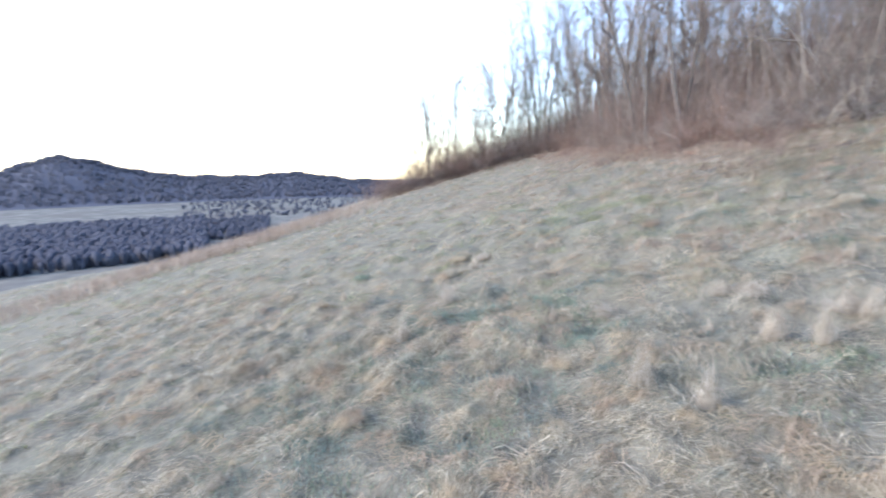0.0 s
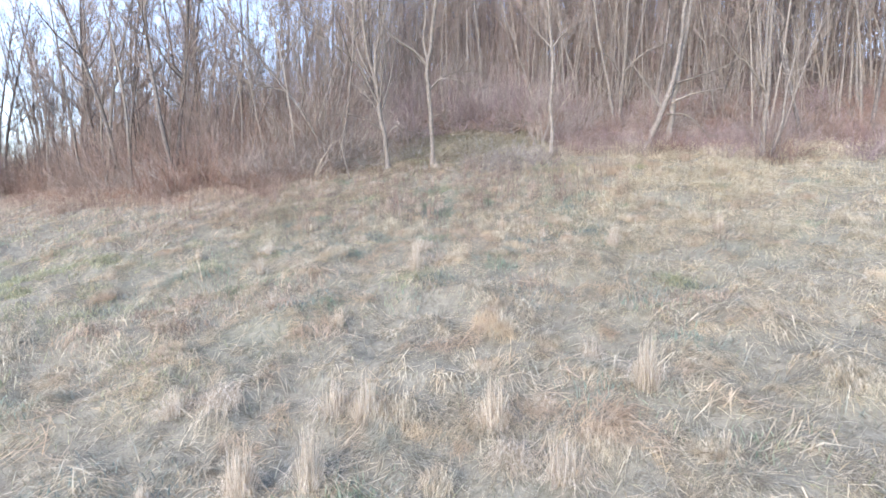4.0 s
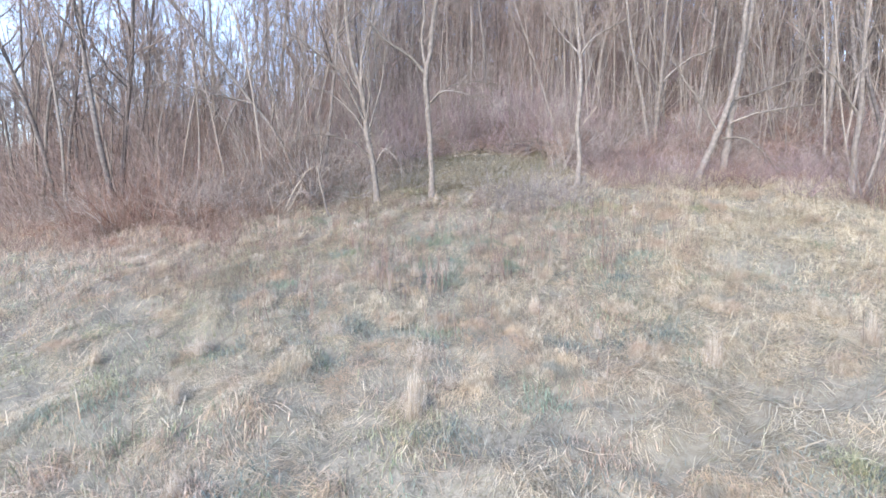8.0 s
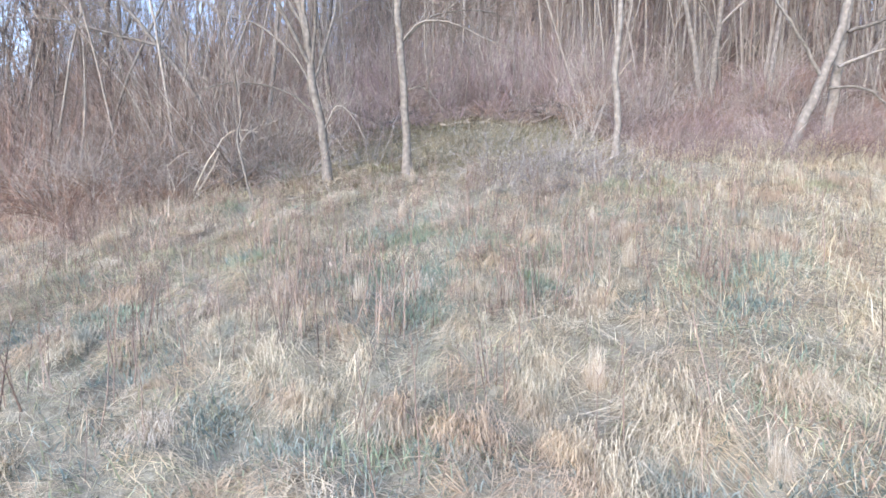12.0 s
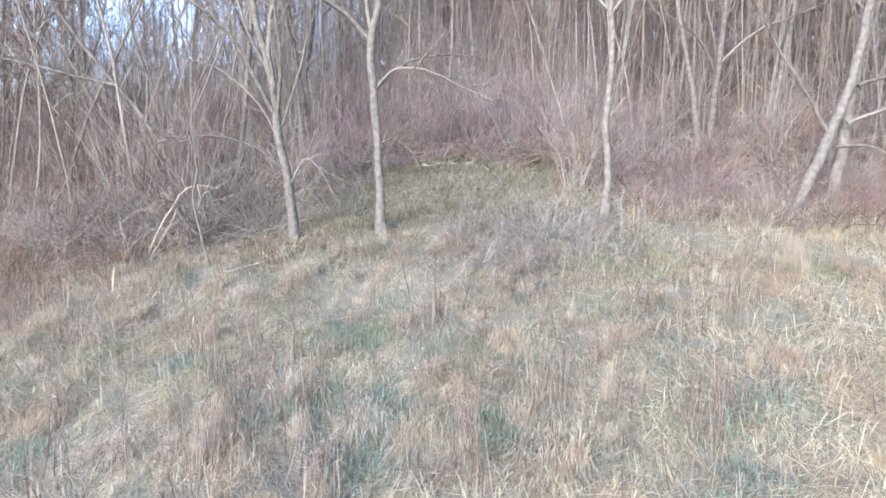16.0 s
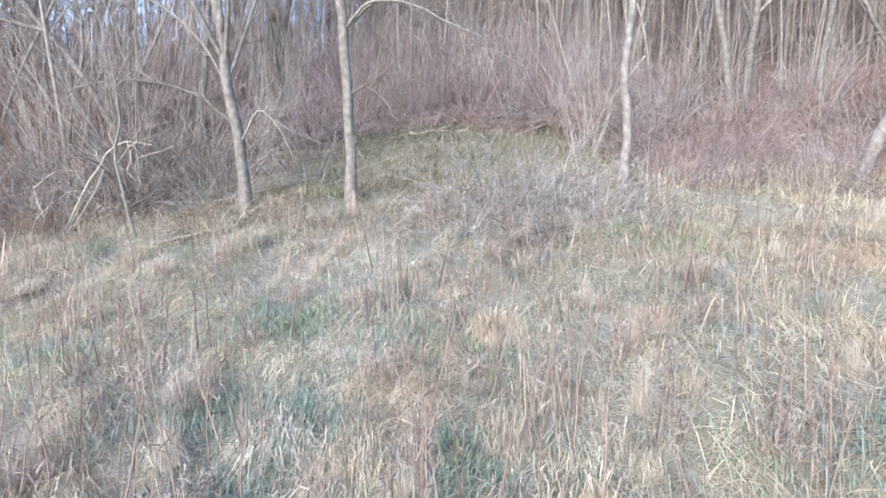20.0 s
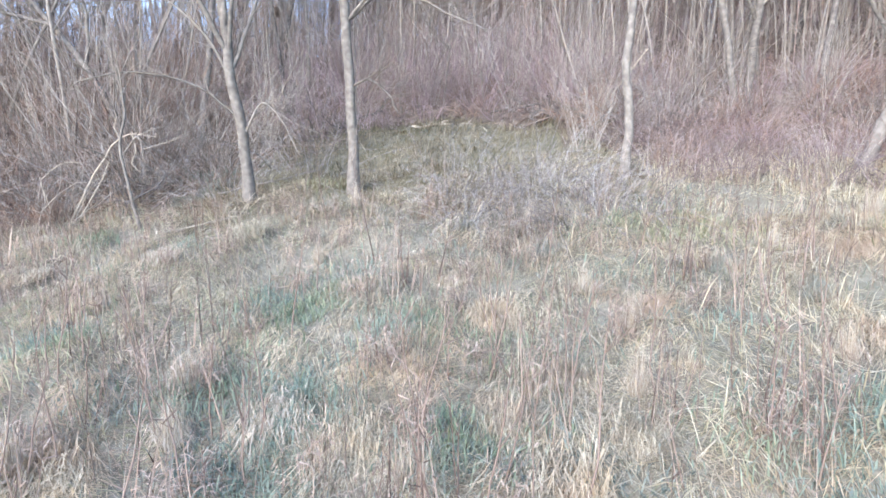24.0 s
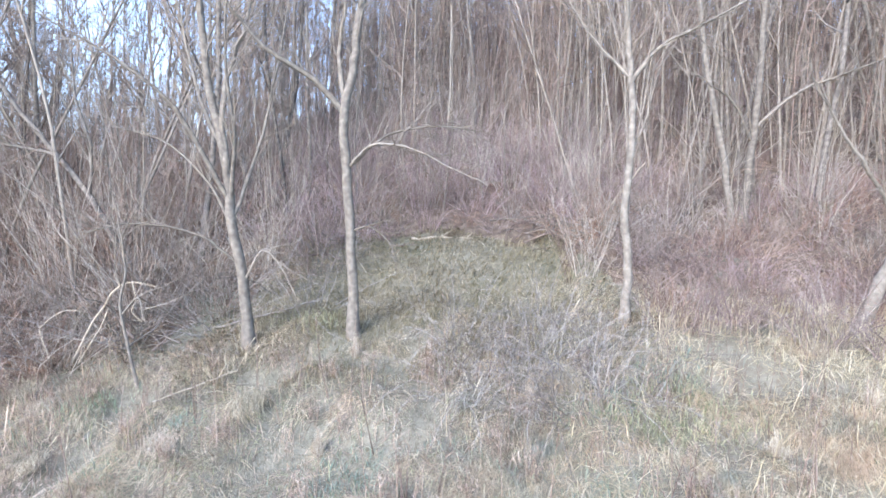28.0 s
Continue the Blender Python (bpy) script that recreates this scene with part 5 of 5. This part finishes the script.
TUFTS = [(-3.5, 1.0), (-2.3, 0.9), (1.6, 3.2), (0.9, 4.2), (-1.3, 3.3), (-0.8, 4.5), (-1.3, 4.9), (-2.1, 3.3), (-4.7, 12.5), (7.2, 10.8), (5.0, 0.8), (3.0, 4.5), (-3.7, 5.0), (10.3, 8.5), (-10.9, 3.0), (-10.3, 0.8), (-12.5, 5.9), (0.2, -0.1), (4.5, 10.7), (-0.4, 9.9), (3.5, 11.3), (2.0, 13.2), (-0.6, 15.5), (-0.9, 16.4), (1.4, 14.8), (5.3, 16.1), (3.2, 15.6), (-1.6, 15.1), (6.0, 18.4), (-8.7, 11.6), (7.9, 19.2), (-0.2, 19.0)]
kinds3 = [tuft(301, 440, 0.85, 0.36, mat_tuft), tuft(302, 400, 0.95, 0.30, mat_tuft), tuft(303, 440, 0.7, 0.4, mat_tuft), tuft(304, 420, 0.8, 0.34, mat_sand)]
plant(kinds3, [p for p in TUFTS if p[1] < 10.8], rng, 0.75, 1.1)
plant(kinds3, [p for p in TUFTS if p[1] >= 10.8], rng, 0.45, 0.75, False)
plant(kinds3, scatter(rng, 40, -20, 18, 2, 22, 0.9), rng, 0.35, 0.7, False)
MOUNDS = [(-0.8, 13.3), (3.5, 12.6), (1.6, 11.9), (-2.3, 13.1), (0.7, 12.4), (-3.5, 13.7), (0.0, 12.8), (2.5, 12.6), (1.4, 13.0), (-0.3, 11.6), (2.0, 11.1), (-3.4, 12.5), (3.5, 11.0), (-2.6, 11.5), (2.4, 14.8), (0.2, 15.7), (-1.3, 15.1), (3.1, 15.2), (2.0, 15.3), (0.9, 15.2), (2.7, 15.9), (-5.2, 17.4), (-2.2, 14.9), (2.2, 14.4), (-8.0, -2.4), (-5.7, -0.9), (-6.9, 0.5), (-8.7, -4.9), (-5.4, 1.3), (-13.4, -1.6)]
kinds4 = [mound(311, 560, 0.22, 0.5, mat_grass, "pale collapsed tussock of combed straw"), mound(312, 540, 0.2, 0.5, mat_grass, "dull collapsed tussock of combed straw"), mound(313, 620, 0.25, 0.58, mat_grass, "large pale collapsed tussock of straw"), mound(314, 500, 0.18, 0.46, mat_tuft, "dull collapsed tussock of matted straw")]
for k, spot in enumerate(MOUNDS + scatter(rng, 110, -15, 13, -4, 21.5, 0.8, lambda x, y: hollow(x, y) < 0.3)):
    m = Matrix.Translation((*spot, float(earth(*spot)))) @ Euler((0, 0, rng.normal() * 0.2)).to_matrix().to_4x4()
    if k < 4:
        kinds4[k].matrix_basis = m
    else:
        copy_thing(kinds4[(0, 2, 0, 3, 2, 1)[k % 6]], m @ Matrix.Scale(rng.uniform(0.7, 1.15), 4))
CLUMPS = [(-1.5, 16.6), (-0.7, 16.3), (2.4, 15.9), (1.4, 15.0), (-1.6, 15.5), (2.0, 16.1), (4.0, 15.1), (-0.2, 14.9), (4.6, 15.3), (1.0, 16.1), (-1.5, 15.0), (-1.9, 15.1), (1.1, 14.5), (0.7, 14.9), (-2.7, 15.1), (2.0, 14.4), (-4.2, 14.6)]
kinds5 = [weed_clump(321, 26, 0.75), weed_clump(322, 34, 0.6), weed_clump(323, 20, 0.85)]
plant(kinds5, CLUMPS + scatter(rng, 60, -9, 5, 15.5, 21.5, 0.55), rng, 0.6, 1.1)
STALKS = [(-0.7, 15.5), (-0.3, 15.6), (2.0, 16.0), (2.1, 16.05), (4.0, 15.1), (-0.2, 14.9), (-1.4, 15.0), (4.2, 14.9), (-1.2, 15.1), (1.4, 15.0), (2.6, 15.6), (2.4, 15.7), (0.3, 11.9), (1.3, 13.5), (-2.7, 13.0), (2.7, 12.3), (-2.8, 13.8), (-1.4, 14.7)]
kinds6 = [weed_stalk(331, 1.15), weed_stalk(332, 0.9), weed_stalk(333, 1.3)]
plant(kinds6, STALKS + scatter(rng, 36, -6, 7, 11, 20.5, 0.6) + scatter(rng, 26, -2.5, 5.5, 14.2, 16.8, 0.35), rng, 0.7, 1.1)


# ---- leaf litter and the deep thicket of the wood ----
def leaves(rng, count, x0, x1, d0, d1):
    x = rng.uniform(x0, x1, count)
    y = wood_edge(x) + d0 + (d1 - d0) * rng.uniform(size=count) ** 1.4
    off = ~((np.abs(x - 1.0) < 3.8) & (y < 24.6 + 2.5 * patchy(x, y, 0.8)))
    x, y, count = x[off], y[off], int(off.sum())
    c = np.stack([x, y, earth(x, y) + rng.uniform(0.01, 0.09, count)], -1)
    u, w = rng.normal(size=(count, 3)) * [1, 1, 0.5], rng.normal(size=(count, 3)) * [1, 1, 0.5]
    u, w = u / np.linalg.norm(u, axis=1)[:, None] * 0.042, w / np.linalg.norm(w, axis=1)[:, None] * 0.03
    verts = np.stack([c - u, c - w * 0.8, c + u, c + w], 1).reshape(-1, 3)
    b = 4 * np.arange(count)
    return verts, np.concatenate([np.stack([b, b + 1, b + 2], -1), np.stack([b, b + 2, b + 3], -1)])


stuff("leaf_litter", [leaves(rng, 34000, -14, 22, -0.3, 14), leaves(rng, 14000, -60, -12, 0, 12)], mat_litter, "brown fallen leaves under the trees", "leaves")


def rods(paths, radii):
    """Many bent three-sided rods at once: paths (n, k, 3), radii (n, k)."""
    n, k, _ = paths.shape
    way = paths[:, -1] - paths[:, 0]
    way /= np.linalg.norm(way, axis=1)[:, None]
    u = np.cross(way, [[0.36, 0.48, 0.8]])
    u /= np.linalg.norm(u, axis=1)[:, None] + 1e-9
    w = np.cross(way, u)
    ring = np.stack([paths + radii[..., None] * (math.cos(a) * u + math.sin(a) * w)[:, None] for a in (0, 2.1, 4.2)], 2)
    at = (np.arange(n) * 3 * k)[:, None, None] + (np.arange(k - 1) * 3)[None, :, None]
    j = np.arange(3)[None, None, :]
    jn = (j + 1) % 3
    return ring.reshape(-1, 3), np.stack([at + j, at + jn, at + 3 + jn, at + 3 + j], -1).reshape(-1, 4)


def thicket(rng, count, x0, x1, d0, d1, lo, hi, width, twigs, lean=0.08):
    """Countless thin bent stems and their ascending twigs: two pieces of one mesh."""
    x = rng.uniform(x0, x1, count)
    y = wood_edge(x) + d0 + (d1 - d0) * rng.uniform(0, 1, count) ** 1.2
    open_bank = (x > -5) & (x < 7) & (y < 26.5)
    x, y = x[~open_bank], y[~open_bank]
    count = len(x)
    h = rng.uniform(lo, hi, count)
    start = np.stack([x, y, earth(x, y) - 0.1], -1)
    end = start + np.stack([rng.normal(size=count) * lean * h, rng.normal(size=count) * lean * h, h], -1)
    s = np.linspace(0, 1, 5)[None, :, None]
    paths = start[:, None] * (1 - s) + end[:, None] * s + rng.normal(size=(count, 5, 3)) * (0.012 * h)[:, None, None] * [1, 1, 0.2] * (s > 0)
    w = width * rng.uniform(0.5, 1.5, count)
    v, f = rods(paths, w[:, None] * np.linspace(1, 0.25, 5)[None])
    k = np.repeat(np.arange(count), twigs)
    t = rng.uniform(0.15, 0.999, len(k)) * 4
    i = np.minimum(t.astype(int), 3)
    b = paths[k, i] + (paths[k, i + 1] - paths[k, i]) * (t - i)[:, None]
    d = rng.normal(size=(len(k), 3)) * [0.8, 0.8, 0.4] + [0, 0, 0.55]
    e = b + d / np.linalg.norm(d, axis=1)[:, None] * (h[k] * rng.uniform(0.06, 0.22, len(k)) * (1.15 - 0.17 * t))[:, None]
    return [(v, f), spikes(b, e, w[k] * 0.45, rng)]


rng = np.random.default_rng(51)
stuff("young_poles", thicket(rng, 760, -8, 30, 2.5, 28, 4, 11, 0.022, 14, 0.05), mat_pole, "close stand of thin pale young poles", "thicket")
# The undergrowth behind the poles has its shade painted in as darker stems.
stuff("wood_thicket", thicket(rng, 650, -6, 34, 8, 34, 3, 9, 0.022, 24) + thicket(rng, 580, -10, 44, 26, 60, 9, 17, 0.036, 40, 0.12) + thicket(rng, 520, -14, 24, 16, 36, 6, 13, 0.026, 46, 0.12) + thicket(rng, 330, -3, 26, 18, 36, 11, 18, 0.03, 56, 0.12), mat_deep, "dense undergrowth of thin stems in a shade-darkened colour", "thicket")
stuff("brush_haze", thicket(rng, 330, -42, -5.5, 2, 12, 2.2, 4.5, 0.012, 36, 0.18) + thicket(rng, 420, -8, 30, 6, 26, 3, 8, 0.012, 40, 0.16) + thicket(rng, 240, -44, -33, 0, 7, 2.5, 6.5, 0.016, 60, 0.2), mat_haze, "haze of fine brown twigs between the trees", "thicket")
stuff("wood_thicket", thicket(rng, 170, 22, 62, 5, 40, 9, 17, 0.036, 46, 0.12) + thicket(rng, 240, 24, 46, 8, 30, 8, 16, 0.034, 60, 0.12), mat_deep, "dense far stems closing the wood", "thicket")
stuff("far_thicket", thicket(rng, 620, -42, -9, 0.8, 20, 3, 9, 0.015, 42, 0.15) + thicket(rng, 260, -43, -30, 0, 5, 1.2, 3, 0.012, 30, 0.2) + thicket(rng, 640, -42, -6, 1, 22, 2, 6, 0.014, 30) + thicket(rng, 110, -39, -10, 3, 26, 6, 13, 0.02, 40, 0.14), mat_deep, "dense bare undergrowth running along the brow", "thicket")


def crest_grass(rng, count):
    """Tall rusty grass along the brow of the meadow."""
    a, r = np.radians(rng.triangular(52, 66, 98, count)), rng.uniform(43, 58, count)
    x, y = -np.sin(a) * r, -7.8 + np.cos(a) * r
    base = np.stack([x, y, earth(x, y) - 0.05], -1)
    d = rng.normal(size=(count, 3)) * [0.3, 0.3, 0.2] + [0, 0, 0.75]
    return kites(base, base + d * 0.55, base + d, rng.uniform(0.008, 0.02, count), rng)


stuff("crest_grass", [crest_grass(rng, 9000)], mat_rust, "rusty dead grass along the brow of the meadow", "grass")
